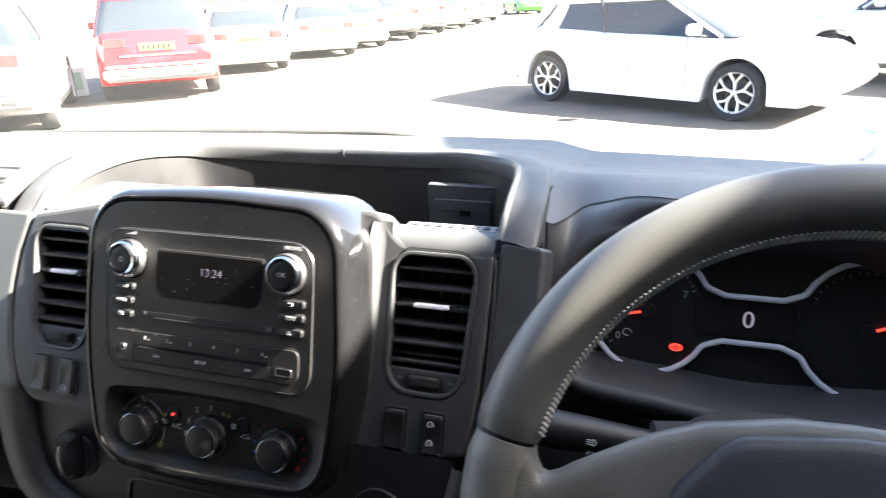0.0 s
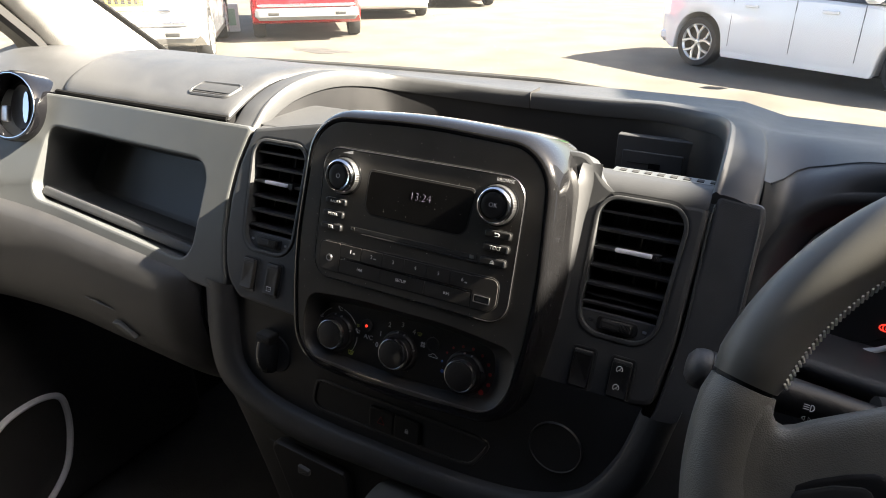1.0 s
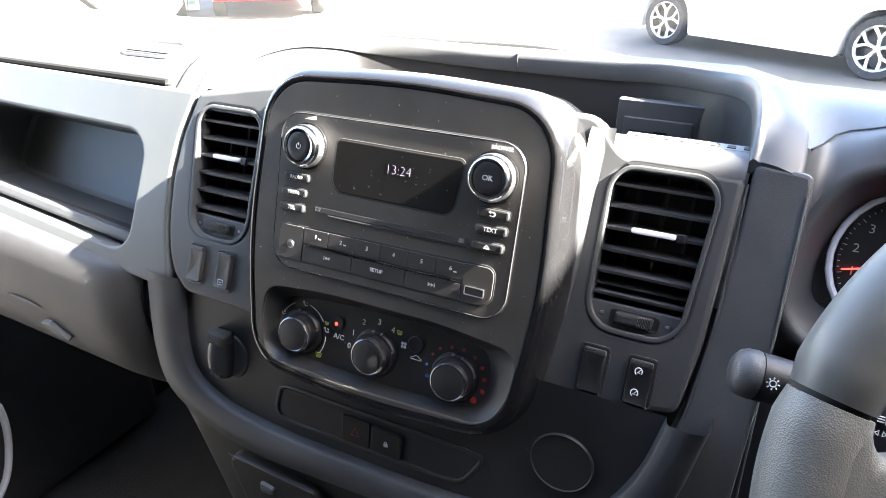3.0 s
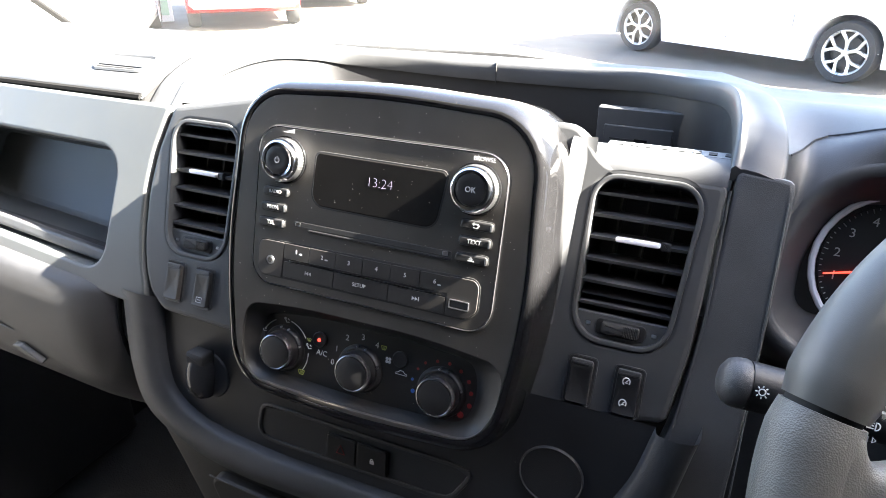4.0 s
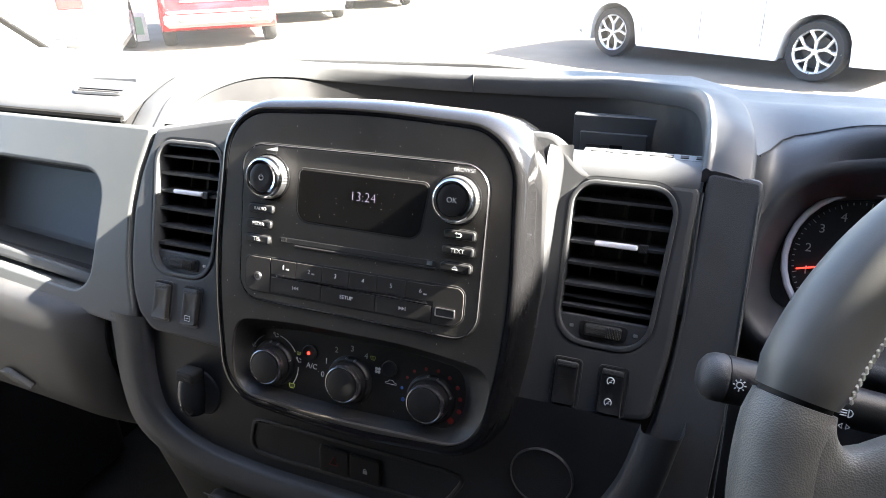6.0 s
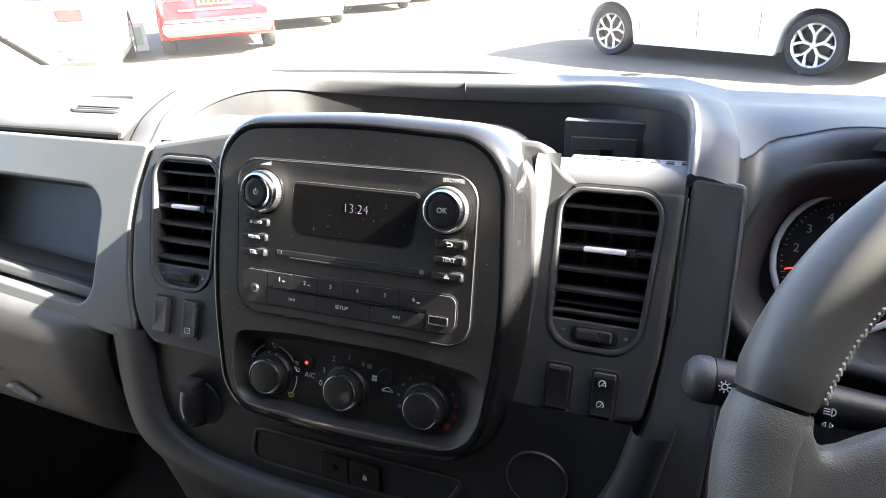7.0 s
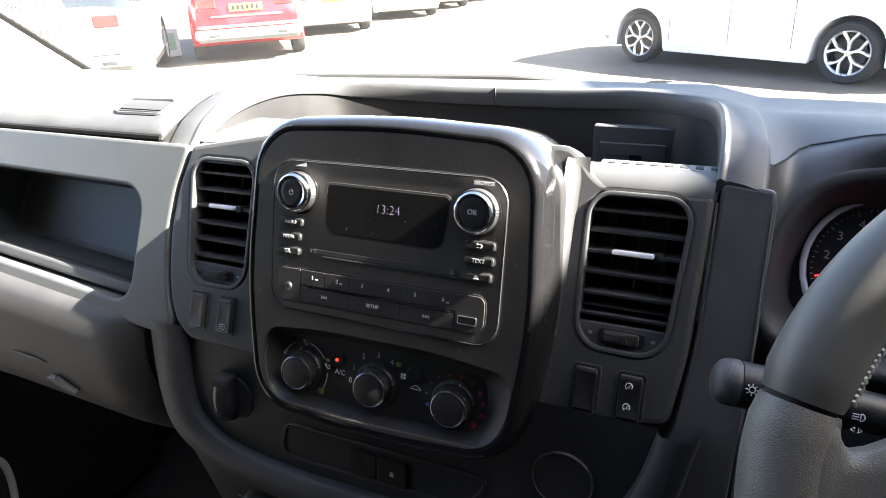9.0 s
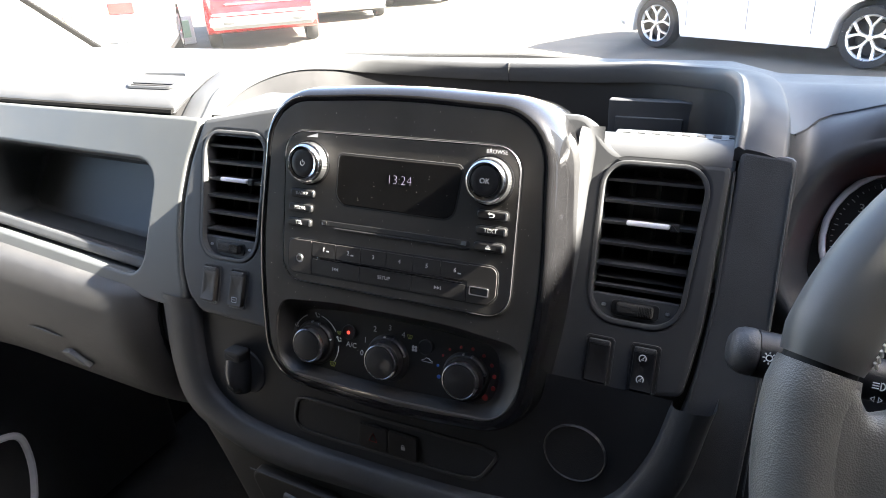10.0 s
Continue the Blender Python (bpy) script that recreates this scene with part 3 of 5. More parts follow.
# crease where the hood meets the dash top
part("visor_crease", tube([(x, near_edge(x) + 0.001, top_z(x, near_edge(x))) for x in span(0.268, 0.6, 40)], 0.0009, 5), RUBBER, dashboard, "fine seam round the hood")

# instruments
cluster = thing("instrument_cluster", (0.442, 0.16, 1.15), "black instrument cluster in a deep hood", "instrument cluster")


def dogbone(r1, r2, neck):
    L, R = (-0.0885, 0.0), (0.086, 0.0)
    pts = []
    a1 = math.asin(min(1, neck / r1)) + 0.12
    a2 = math.asin(min(1, neck / r2)) + 0.12
    for k in range(25):
        a = a1 + (2 * math.pi - 2 * a1) * k / 24
        pts.append((L[0] + r1 * math.cos(a), r1 * math.sin(a)))
    m = [(L[0] + r1 * math.cos(a1) + 0.016, -neck), (R[0] - r2 * math.cos(a2) - 0.016, -neck)]
    pts += m
    for k in range(25):
        a = math.pi + a2 + (2 * math.pi - 2 * a2) * k / 24
        pts.append((R[0] + r2 * math.cos(a), r2 * math.sin(a)))
    pts += [(m[1][0], neck), (m[0][0], neck)]
    return [(0.442 + x, 1.2210 + z) for x, z in pts]


dog = round_poly(dogbone(0.0525, 0.0555, 0.0190), 0.010, 4)
hood = round_poly([(0.278, 1.165), (0.442, 1.150), (0.606, 1.165), (0.612, 1.225), (0.585, 1.279), (0.442, 1.299), (0.301, 1.278), (0.276, 1.225)], [0.05, 0.4, 0.05, 0.1, 0.05, 0.4, 0.05, 0.1], 6)
back = offset(hood, -0.018)
part("hood", stack([C.ring(back, 0.0), C.ring(offset(hood, -0.012), 0.02), C.ring(hood, 0.045), C.ring(offset(hood, 0.004), 0.050), C.ring(offset(hood, 0.010), 0.050), C.ring(offset(hood, 0.018), 0.042), C.ring(offset(hood, 0.028), 0.015), C.ring(offset(hood, 0.040), -0.06)], False, False), DASH, cluster, "deep moulded hood", 60)
part("hood_fill", C.holed(round_poly([(0.250, 1.12), (0.66, 1.12), (0.66, 1.302), (0.250, 1.302)], 0.01, 3), offset(hood, 0.024), -0.03, 0.012, 0.004, None, 120), DASH, cluster, "moulded surface round the hood")
LIP = offset(hood, 0.010)


def hood_top(x):
    """The hood's upper outline at x."""
    z = 1.225
    for (xa, za), (xb, zb) in zip(LIP, LIP[1:] + LIP[:1]):
        if min(xa, xb) <= x <= max(xa, xb) and abs(xb - xa) > 1e-6:
            z = max(z, za + (zb - za) * (x - xa) / (xb - xa))
    return z


def cowl(x, f):
    a, b = Vector((x, near_edge(x), top_z(x, near_edge(x)) - 0.0005)), C.at(x, hood_top(x), 0.050)
    k = math.sin(math.pi * f)
    return a.lerp(b, f) + Vector((0, -0.004 * k, 0.005 * k))


part("cowl", grid(cowl, span(0.264, 0.616, 60), span(0, 1, 9)), DASH, cluster, "smooth cowl between dash top and hood", 60)
part("dial_plate", C.plate(offset(hood, -0.012), -0.004, 0.001, 0.001), BLACK, cluster, "black dial face")
# Plain white replaces the bright sky that the chrome outline would reflect.
part("silver_outline", tube([C.at(x, z, 0.009) for x, z in dog], 0.0026, 8, True, up=(0, -1, 0.3)), TRIMWHITE, cluster, "silver outline, painted white for reflected sky")

# passenger side
pas = thing("passenger_panel", (-0.5, 0.0, 1.1), "grey plastic passenger dash panel with an open bin", "dash panel")
bin_hole = round_poly([(-0.588, 1.194), (-0.287, 1.170), (-0.279, 1.276), (-0.566, 1.281)], [0.02, 0.022, 0.022, 0.02], 7)
pan = round_poly([(-0.80, 1.188), (-0.2330, 1.1485), (-0.2285, 1.163), (-0.2358, 1.183), (-0.2411, 1.210), (-0.2426, 1.246), (-0.2381, 1.279), (-0.2252, 1.3175), (-0.80, 1.320)], [0.01, 0.006, 0.03, 0.05, 0.1, 0.1, 0.1, 0.003, 0.01], 4)


def bow(geo):
    return [Vector((p[0], p[1] - 0.35 * max(0, -p[0] - 0.50) ** 2 * 1.5, p[2])) for p in geo[0]], geo[1]


part("panel", bow(PAS.holed(pan, bin_hole, -0.02, 0.0, 0.0030, None, 260, -0.012)), GREY, pas)
part("bin_liner", bow(stack([PAS.ring(offset(bin_hole, 0.001), -0.002), PAS.ring(offset(bin_hole, -0.001), -0.02), PAS.ring([(x, z + 0.014 * (1.281 - z) / 0.1) for x, z in offset(bin_hole, -0.004)], -0.082), PAS.ring([(x, z + 0.016 * (1.281 - z) / 0.1) for x, z in offset(bin_hole, -0.008)], -0.086)], False, True)), GREY, pas, "open storage bin")
part("bin_ridge", bow(PAS.plate(round_poly([(-0.580, 1.1975), (-0.291, 1.1742), (-0.290, 1.1855), (-0.576, 1.2095)], 0.003, 3), -0.020, -0.011, 0.003)), DASH, pas, "rounded front ridge of the bin")

# upper lid with its grille
lid = thing("storage_lid", (-0.42, 0.1, 1.33), "charcoal grained storage lid on top of the dash", "lid")


def lid_mesh():
    def f(u, v):
        l = -0.575 - 0.04 * v
        ya = 0.047 + 0.05 * max(0, (0.06 - u) / 0.06) ** 2
        y = ya + (0.36 - ya) * v
        x = l + (-0.2645 + 0.12 * max(0, y - 0.1) + max(0, y - 0.2) ** 2 - l) * u
        e = min(1, min(u, 1 - u) / 0.03, v / 0.03)
        return Vector((x, y, top_z(x, y) + 0.001 + 0.006 * math.sqrt(max(0, e))))
    return grid(f, [0, 0.004, 0.012, 0.03] + span(0.06, 0.94, 30) + [0.97, 0.988, 0.996, 1], [0, 0.004, 0.012, 0.03] + span(0.06, 1, 20))


part("lid_gap", tube([(x, 0.0470 + 0.06 * max(0, -0.545 - x), top_z(x, 0.047) - 0.0005) for x in span(-0.572, -0.266, 20)], 0.0038, 8), BLACKOUT, lid, "dark gap under the lid")
part("lid_skin", lid_mesh(), DASH, lid)
gr = round_poly([(-0.350, 0.067), (-0.287, 0.068), (-0.279, 0.091), (-0.342, 0.089)], 0.006, 5)
part("grille_frame", tube([(x, y, top_z(x, y) + 0.0068) for x, y in gr], 0.0022, 6, True), PANEL, lid, "grey grille surround")
part("grille_slot", tube([(x, 0.0712, top_z(x, 0.0712) + 0.0066) for x in span(-0.344, -0.290, 5)], 0.0014, 6), RUBBER, lid, "dark slot")
part("grille_plate", grid(lambda u, v: (-0.347 + 0.062 * u + 0.007 * v, 0.0735 + 0.014 * v, top_z(-0.3, 0.0735 + 0.014 * v) + 0.0079 + 0.0006 * math.sin(math.pi * v)), span(0, 1, 6), span(0, 1, 6)), PANEL, lid, "smooth sunken plate")

# knee roll
roll = thing("knee_bolster", (-0.5, 0, 0.95), "charcoal rounded knee roll under the passenger dash", "bolster")
SEC = curve([(0, 0.03, 1.160), (0, -0.022, 1.157), (0, -0.038, 1.146), (0, -0.047, 1.115), (0, -0.048, 1.082), (0, -0.040, 1.045), (0, -0.018, 1.010), (0, 0.03, 0.98), (0, 0.10, 0.96)], 22)
part("roll_skin", grid(lambda u, v: Vector((u, (SEC[v].y - 0.01) * (1 - 0.55 * max(0, (u + 0.32) / 0.068) ** 2) + 0.01 - 0.35 * max(0, -u - 0.5) ** 2 * 1.5, SEC[v].z + 0.075 * (-u - 0.25) * (1 - v / 40))), span(-0.80, -0.33, 20) + span(-0.32, -0.252, 12), range(22)), KNEE, roll)
def roll_at(u, v):
    return Vector((u, (SEC[v].y - 0.01) * (1 - 0.55 * max(0, (u + 0.32) / 0.068) ** 2) + 0.01 - 0.0006, SEC[v].z + 0.075 * (-u - 0.25) * (1 - v / 40)))


part("end_groove", tube([roll_at(-0.2555 - 0.012 * math.sin(math.pi * min(1, v / 14)), v) for v in range(1, 17)], 0.0022, 6), BLACKOUT, roll, "dark curved groove at the end")
part("end_cap", ([Vector((-0.252, (p.y - 0.01) * 0.45 + 0.01, p.z)) for p in SEC], [tuple(range(22))]), KNEE, roll, "", 0)

# lower console
lowc = thing("lower_console", (0, -0.03, 0.6), "dark plastic lower console with a raised curved border", "console")
uo = [(-0.262, 1.160), (-0.258, 1.085), (-0.240, 1.039), (-0.189, 1.012), (-0.130, 1.001), (-0.065, 1.002), (0.0, 1.005), (0.055, 1.008), (0.12, 1.015), (0.185, 1.040), (0.226, 1.085), (0.244, 1.160)]
ui = [(-0.2155, 1.160), (-0.2165, 1.100), (-0.205, 1.064), (-0.166, 1.0440), (-0.098, 1.0360), (-0.035, 1.0355), (0.025, 1.0360), (0.080, 1.0390), (0.135, 1.0480), (0.178, 1.070), (0.203, 1.112), (0.2155, 1.160)]
co_, ci_ = curve([(*p, 0) for p in uo], 60), curve([(*p, 0) for p in ui], 60)
uring = [[LOW.at(p.x, p.y, w) for p in pts] for pts, w in ((co_, -0.05), (co_, -0.006), ([a.lerp(b, 0.05) for a, b in zip(co_, ci_)], 0.000), ([a.lerp(b, 0.14) for a, b in zip(co_, ci_)], 0.0045), ([a.lerp(b, 0.5) for a, b in zip(co_, ci_)], 0.0065), ([a.lerp(b, 0.90) for a, b in zip(co_, ci_)], 0.0045), ([a.lerp(b, 0.97) for a, b in zip(co_, ci_)], 0.001), (ci_, -0.006))]
part("border", stack(uring, False, False, False), EDGE, lowc, "raised textured border", 60)
part("inner_panel", ([LOW.at(p.x, p.y, -0.006) for p in ci_], [tuple(range(60))]), LOWER, lowc, "smooth inner panel", 0)
part("skirt", grid(lambda u, v: LOW.at(co_[u].x * (1 - 0.85 * v + 0.25 * v * v), co_[u].y - 0.42 * v, -0.006 - 0.035 * math.sin(v * 1.5)), range(6, 55), span(0, 1, 8)), BLACK, lowc, "dark tapering skirt")

# ---- radio ----
radio = thing("car_radio", (0, 0.0, 1.205), "black van radio with two chrome knobs and a clock display", "radio")
rface = rect(0.0, 1.2635, 0.201, 0.117, 0.018, 8)
part("groove", A.plate(offset(rface, 0.0013), -0.005, 0.0004, 0.0003), RUBBER, radio)
part("faceplate", A.plate(rface, -0.005, 0.0016, 0.0012), FACE, radio, "matt black faceplate")
# The faceplate edge catching light, drawn as a thin metal line.
part("edge_line", tube([A.at(x, z, 0.0013) for x, z in offset(rface, -0.0002)], 0.0006, 5, True, up=(0, -1, 0.3)), DARKCHROME, radio, "thin metal line standing in for the lit edge")
scr = round_poly([(-0.050, 1.2695), (0.052, 1.2685), (0.0575, 1.3065), (-0.0485, 1.3072)], [0.010, 0.010, 0.004, 0.004], 6)
part("display_recess", A.plate(offset(scr, 0.0012), 0.0, 0.0019, 0.0004), RUBBER, radio)
display = part("display", A.plate(scr, 0.0, 0.0023, 0.0008), SCREEN, radio, "dark glossy display")
writing("clock_digits", "13:24", 0.0098, A.matrix(0.0062, 1.292, 0.00232), LCD, display, "pale glowing clock digits", 0.00004, -0.00028)


def knob_on(P, x, z, w, prof, mat, name, parent, label="", n=40, ribs=0):
    """A turned knob; profile of (radius, height)."""
    rings = []
    for r, h in prof:
        rings.append([P.at(x, z, 0) + P.u * ((r + (0.0004 if ribs and k % 2 else 0)) * math.cos(2 * math.pi * k / n)) + P.v * ((r + (0.0004 if ribs and k % 2 else 0)) * math.sin(2 * math.pi * k / n)) + P.w * (w + h) for k in range(n)])
    return part(name, stack(rings, False, True), mat, parent, label, 40)


for x, mark in ((-0.0752, "power"), (0.0785, "OK")):
    k = knob_on(A, x, 1.2985, 0.0015, [(0.0182, 0), (0.0178, 0.0012), (0.0168, 0.0012)], GLOSS, "knob", radio, "chrome knob with a black cap")
    knob_on(A, x, 1.2985, 0.0015, [(0.0162, 0), (0.0160, 0.006), (0.0158, 0.0065)], SATIN, "knurled_ring", k, "knurled silver ring", 96, 1)
    knob_on(A, x, 1.2985, 0.0015, [(0.0156, 0.0062), (0.0153, 0.0092), (0.0144, 0.0112), (0.0130, 0.0121), (0.0113, 0.0117), (0.0108, 0.0104)], CHROME, "chrome_collar", k, "bright chrome collar", 48)
    knob_on(A, x, 1.2985, 0.0015, [(0.0108, 0.0098), (0.0105, 0.0110), (0.0099, 0.0114), (0.006, 0.0110), (0.0005, 0.0108)], BLACK, "cap", k, "black concave cap", 40)
    if mark == "OK":
        writing("cap_mark", "OK", 0.0052, A.matrix(x, 1.2985, 0.0128), PRINT, k)
    else:
        arc = [A.at(x, 1.2985, 0.0127) + A.u * (0.0019 * math.sin(a)) + A.v * (0.0019 * math.cos(a)) for a in span(0.6, 2 * math.pi - 0.6, 16)]
        part("cap_mark", join(tube(arc, 0.0003, 4, up=(0, -1, 0.3)), tube([A.at(x, 1.2988, 0.0127), A.at(x, 1.3011, 0.0127)], 0.0003, 4)), PRINT, k)
part("volume_mark", ([A.at(-0.0800, 1.3180, 0.0018), A.at(-0.0690, 1.3180, 0.0018), A.at(-0.0690, 1.3212, 0.0018)], [(0, 1, 2)]), PRINT, radio, "white volume wedge", 0)
writing("browse_mark", "BROWSE", 0.0040, A.matrix(0.082, 1.3178, 0.0018), PRINT, radio)
for x, z, t in ((-0.0812, 1.2748, "RADIO"), (-0.0826, 1.2633, "MEDIA"), (-0.0835, 1.2518, "TEL"), (0.0828, 1.2755, "back"), (0.0826, 1.2648, "TEXT"), (0.0818, 1.2534, "eject")):
    part("button_gap", A.plate(rect(x, z, 0.0245, 0.0075, 0.0028), 0.0, 0.0019, 0.0002), RUBBER, radio)
    o = rect(x, z, 0.0232, 0.0062, 0.0024)
    b = part("button", A.plate(o, 0.001, 0.0042, 0.0012), BLACK, radio, "small raised key")
    part("key_edge", A.plate(rect(x + 0.0105, z, 0.0012, 0.0045, 0.0003, 2), 0.001, 0.0043, 0.0002), SATIN, b)
    if t == "eject":
        part("key_mark", join(([A.at(x - 0.002, z, 0.0044), A.at(x + 0.002, z, 0.0044), A.at(x, z + 0.0019, 0.0044)], [(0, 1, 2)]), A.plate(rect(x, z - 0.0010, 0.004, 0.0008), 0.004, 0.0044, 0.0001)), PRINT, b, "", 0)
    elif t == "back":
        part("key_mark", join(tube([A.at(x - 0.002, z + 0.001, 0.0044), A.at(x + 0.001, z + 0.001, 0.0044), A.at(x + 0.002, z, 0.0044), A.at(x + 0.001, z - 0.0013, 0.0044), A.at(x - 0.002, z - 0.0013, 0.0044)], 0.0003, 4), ([A.at(x - 0.0034, z + 0.001, 0.0044), A.at(x - 0.0015, z + 0.0024, 0.0044), A.at(x - 0.0015, z - 0.0002, 0.0044)], [(0, 1, 2)])), PRINT, b, "", 0)
    else:
        writing("key_mark", t, 0.0042 if len(t) < 5 else 0.0036, A.matrix(x, z, 0.0044), PRINT, b)
part("disc_slot", A.plate(rect(0.0015, 1.2537, 0.131, 0.0040, 0.0015), 0.0, 0.0020, 0.0003), RUBBER, radio, "black disc slot")
part("slot_lip", A.plate(rect(0.0085, 1.2503, 0.117, 0.0018, 0.0006), 0.0, 0.0026, 0.0006), BLACK, radio)
for x in (-0.060, 0.062):
    part("disc_mark", A.plate(rect(x, 1.2537, 0.0042, 0.0030, 0.0004, 2), 0.0, 0.0023, 0.0002), SATIN, radio)
pre = round_poly([(-0.0945, 1.2115), (0.0835, 1.2125), (0.0905, 1.2190), (0.0905, 1.2405), (-0.0945, 1.2385)], [0.007, 0.008, 0.006, 0.007, 0.006], 6)
part("preset_groove", A.plate(offset(pre, 0.0006), 0.0, 0.0018, 0.0002), RUBBER, radio)
part("aux_cell", A.plate(round_poly([(-0.0940, 1.2120), (-0.0712, 1.2120), (-0.0712, 1.2382), (-0.0940, 1.2380)], [0.0065, 0.0004, 0.0004, 0.0055], 5), 0.0, 0.0026, 0.0003), KEYTOP, radio)
knob_on(A, -0.0826, 1.2235, 0.0024, [(0.0036, 0), (0.0034, 0.0006), (0.0022, 0.0005)], SATIN, "aux_ring", radio, "audio jack ring", 24)
knob_on(A, -0.0826, 1.2235, 0.0026, [(0.0021, 0.0), (0.0021, 0.0007)], RUBBER, "aux_hole", radio, "", 20)
for i in range(6):
    x = -0.0590 + 0.0232 * i
    b = part("preset_key", A.plate(rect(x, 1.2326 + 0.00015 * i, 0.0226, 0.0112, 0.0006), 0.0, 0.0026, 0.0003), KEYTOP, radio, "flat preset key")
    writing("key_mark", str(i + 1), 0.0045, A.matrix(x, 1.2330 + 0.00015 * i, 0.0027), PRINT, b)
    if i in (0, 1, 5):
        part("key_mark", A.plate(rect(x + 0.0036, 1.2320, 0.0026, 0.0010, 0.0002, 1), 0.0022, 0.0027, 0.0001), PRINT, b, "", 0)
part("chrome_bar", A.plate(rect(-0.001, 1.2258, 0.128, 0.0012, 0.0005, 3), 0.0, 0.0031, 0.0004), CHROME, radio, "thin bright strip")
for x, w, t in ((-0.0475, 0.0450, "prev"), (-0.0015, 0.0455, "SETUP"), (0.0440, 0.0440, "next")):
    b = part("lower_key", A.plate(rect(x, 1.2188, w, 0.0115, 0.0006), 0.0, 0.0026, 0.0003), KEYTOP, radio, "flat lower key")
    if t == "SETUP":
        writing("key_mark", t, 0.0040, A.matrix(x - 0.001, 1.2192, 0.0027), PRINT, b)
    else:
        d = 1 if t == "next" else -1
        tri = [([A.at(x + d * e, 1.2206, 0.0027), A.at(x + d * e, 1.2178, 0.0027), A.at(x + d * (e + 0.0024), 1.2192, 0.0027)], [(0, 1, 2)]) for e in (-0.003, -0.0006)]
        part("key_mark", join(*tri, A.plate(rect(x + d * 0.0022, 1.2192, 0.0006, 0.0028), 0.0022, 0.0027, 0.0001)), PRINT, b, "", 0)
part("data_cell", A.plate(round_poly([(0.0672, 1.2128), (0.0832, 1.2132), (0.0898, 1.2192), (0.0898, 1.2398), (0.0672, 1.2395)], [0.0005, 0.007, 0.005, 0.006, 0.0005], 5), 0.0, 0.0026, 0.0003), KEYTOP, radio)
part("data_socket", A.holed(rect(0.0768, 1.2215, 0.0150, 0.0062, 0.0006, 2), rect(0.0768, 1.2215, 0.0136, 0.0048, 0.0004, 2), 0.0, 0.0034, 0.0002, None, 60), SATIN, radio, "metal data socket")
part("socket_tongue", A.plate(rect(0.0768, 1.2220, 0.0136, 0.0046), 0.0, 0.0028, 0.0002), RUBBER, radio)


# ---- heater panel ----
heater = thing("heater_controls", (0, -0.03, 1.13), "black heater control panel with three rotary knobs", "heater controls")
HW = -0.0145
HZ = 0.003     # height of the printed scales over the nominal row


def mark(P, text, size, x, z, w, mat=PRINT, parent=None):
    return writing("dial_mark", text, size, P.matrix(x, z + HZ, w), mat, parent)


KN = ((-0.0752, 1.1515, 0.5), (-0.0040, 1.1520, 0.0), (0.0655, 1.1520, -0.4))
for x, z, turn in KN:
    k = knob_on(A, x, z, HW, [(0.0195, 0), (0.0195, 0.001), (0.0185, 0.0035), (0.0175, 0.0045)], BLACK, "rotary_knob", heater, "black rotary knob with a silver ring")
    knob_on(A, x, z, HW, [(0.0160, 0.004), (0.0155, 0.009), (0.0151, 0.0105)], BLACK, "knob_body", k, "", 40)
    knob_on(A, x, z, HW, [(0.0152, 0.0103), (0.0150, 0.0124), (0.0144, 0.0138), (0.0136, 0.0142), (0.0128, 0.0136)], RINGS, "silver_ring", k, "satin silver ring", 40)
    knob_on(A, x, z, HW, [(0.0128, 0.0130), (0.0126, 0.0142), (0.010, 0.0148), (0.0005, 0.0150)], BLACK, "knob_cap", k, "", 40)
    for e in (-0.2, 0.2, 1.15):
        part("pointer", A.plate(circle(x + 0.0178 * math.sin(e + 0.1), z + 0.0178 * math.cos(e + 0.1), 0.0008, 8), HW + 0.003, HW + 0.0052, 0.0002), SATIN, k, "", 0)
c = KN[0]
for a0, a1 in ((-62, -25), (12, 58), (88, 125)):
    part("dial_arc", tube([A.at(c[0] + 0.0232 * math.sin(radians(a)), c[1] + 0.0232 * math.cos(radians(a)), HW + 0.0004) for a in span(a0, a1, 12)], 0.00045, 4, up=(0, -1, 0.3)), PRINT, heater)


def flow_icon(x, z, size, mat):
    z += 0.002
    g = [A.plate(circle(x - size * 0.3, z + size * 0.25, size * 0.2, 8), HW, HW + 0.0005, 0.0001), tube([A.at(x - size * 0.2, z + size * 0.1, HW + 0.0004), A.at(x + size * 0.05, z - size * 0.3, HW + 0.0004), A.at(x + size * 0.5, z - size * 0.2, HW + 0.0004)], size * 0.09, 4), tube([A.at(x + size * 0.2, z + size * 0.3, HW + 0.0004), A.at(x + size * 0.5, z + size * 0.1, HW + 0.0004)], size * 0.08, 4)]
    part("flow_mark", join(*g), mat, heater, "", 0)


def screen_icon(x, z, size, mat):
    z += HZ
    o = round_poly([(x - size * 0.35, z - size * 0.35), (x + size * 0.35, z - size * 0.35), (x + size * 0.6, z + size * 0.35), (x - size * 0.6, z + size * 0.35)], size * 0.1, 3)
    part("demist_mark", join(tube([A.at(px, pz, HW + 0.0004) for px, pz in o], size * 0.07, 4, True, up=(0, -1, 0.3)), *[tube([A.at(x + e * size, z - size * 0.25, HW + 0.0004), A.at(x + e * size, z + size * 0.2, HW + 0.0004)], size * 0.05, 4) for e in (-0.2, 0, 0.2)]), mat, heater, "", 0)


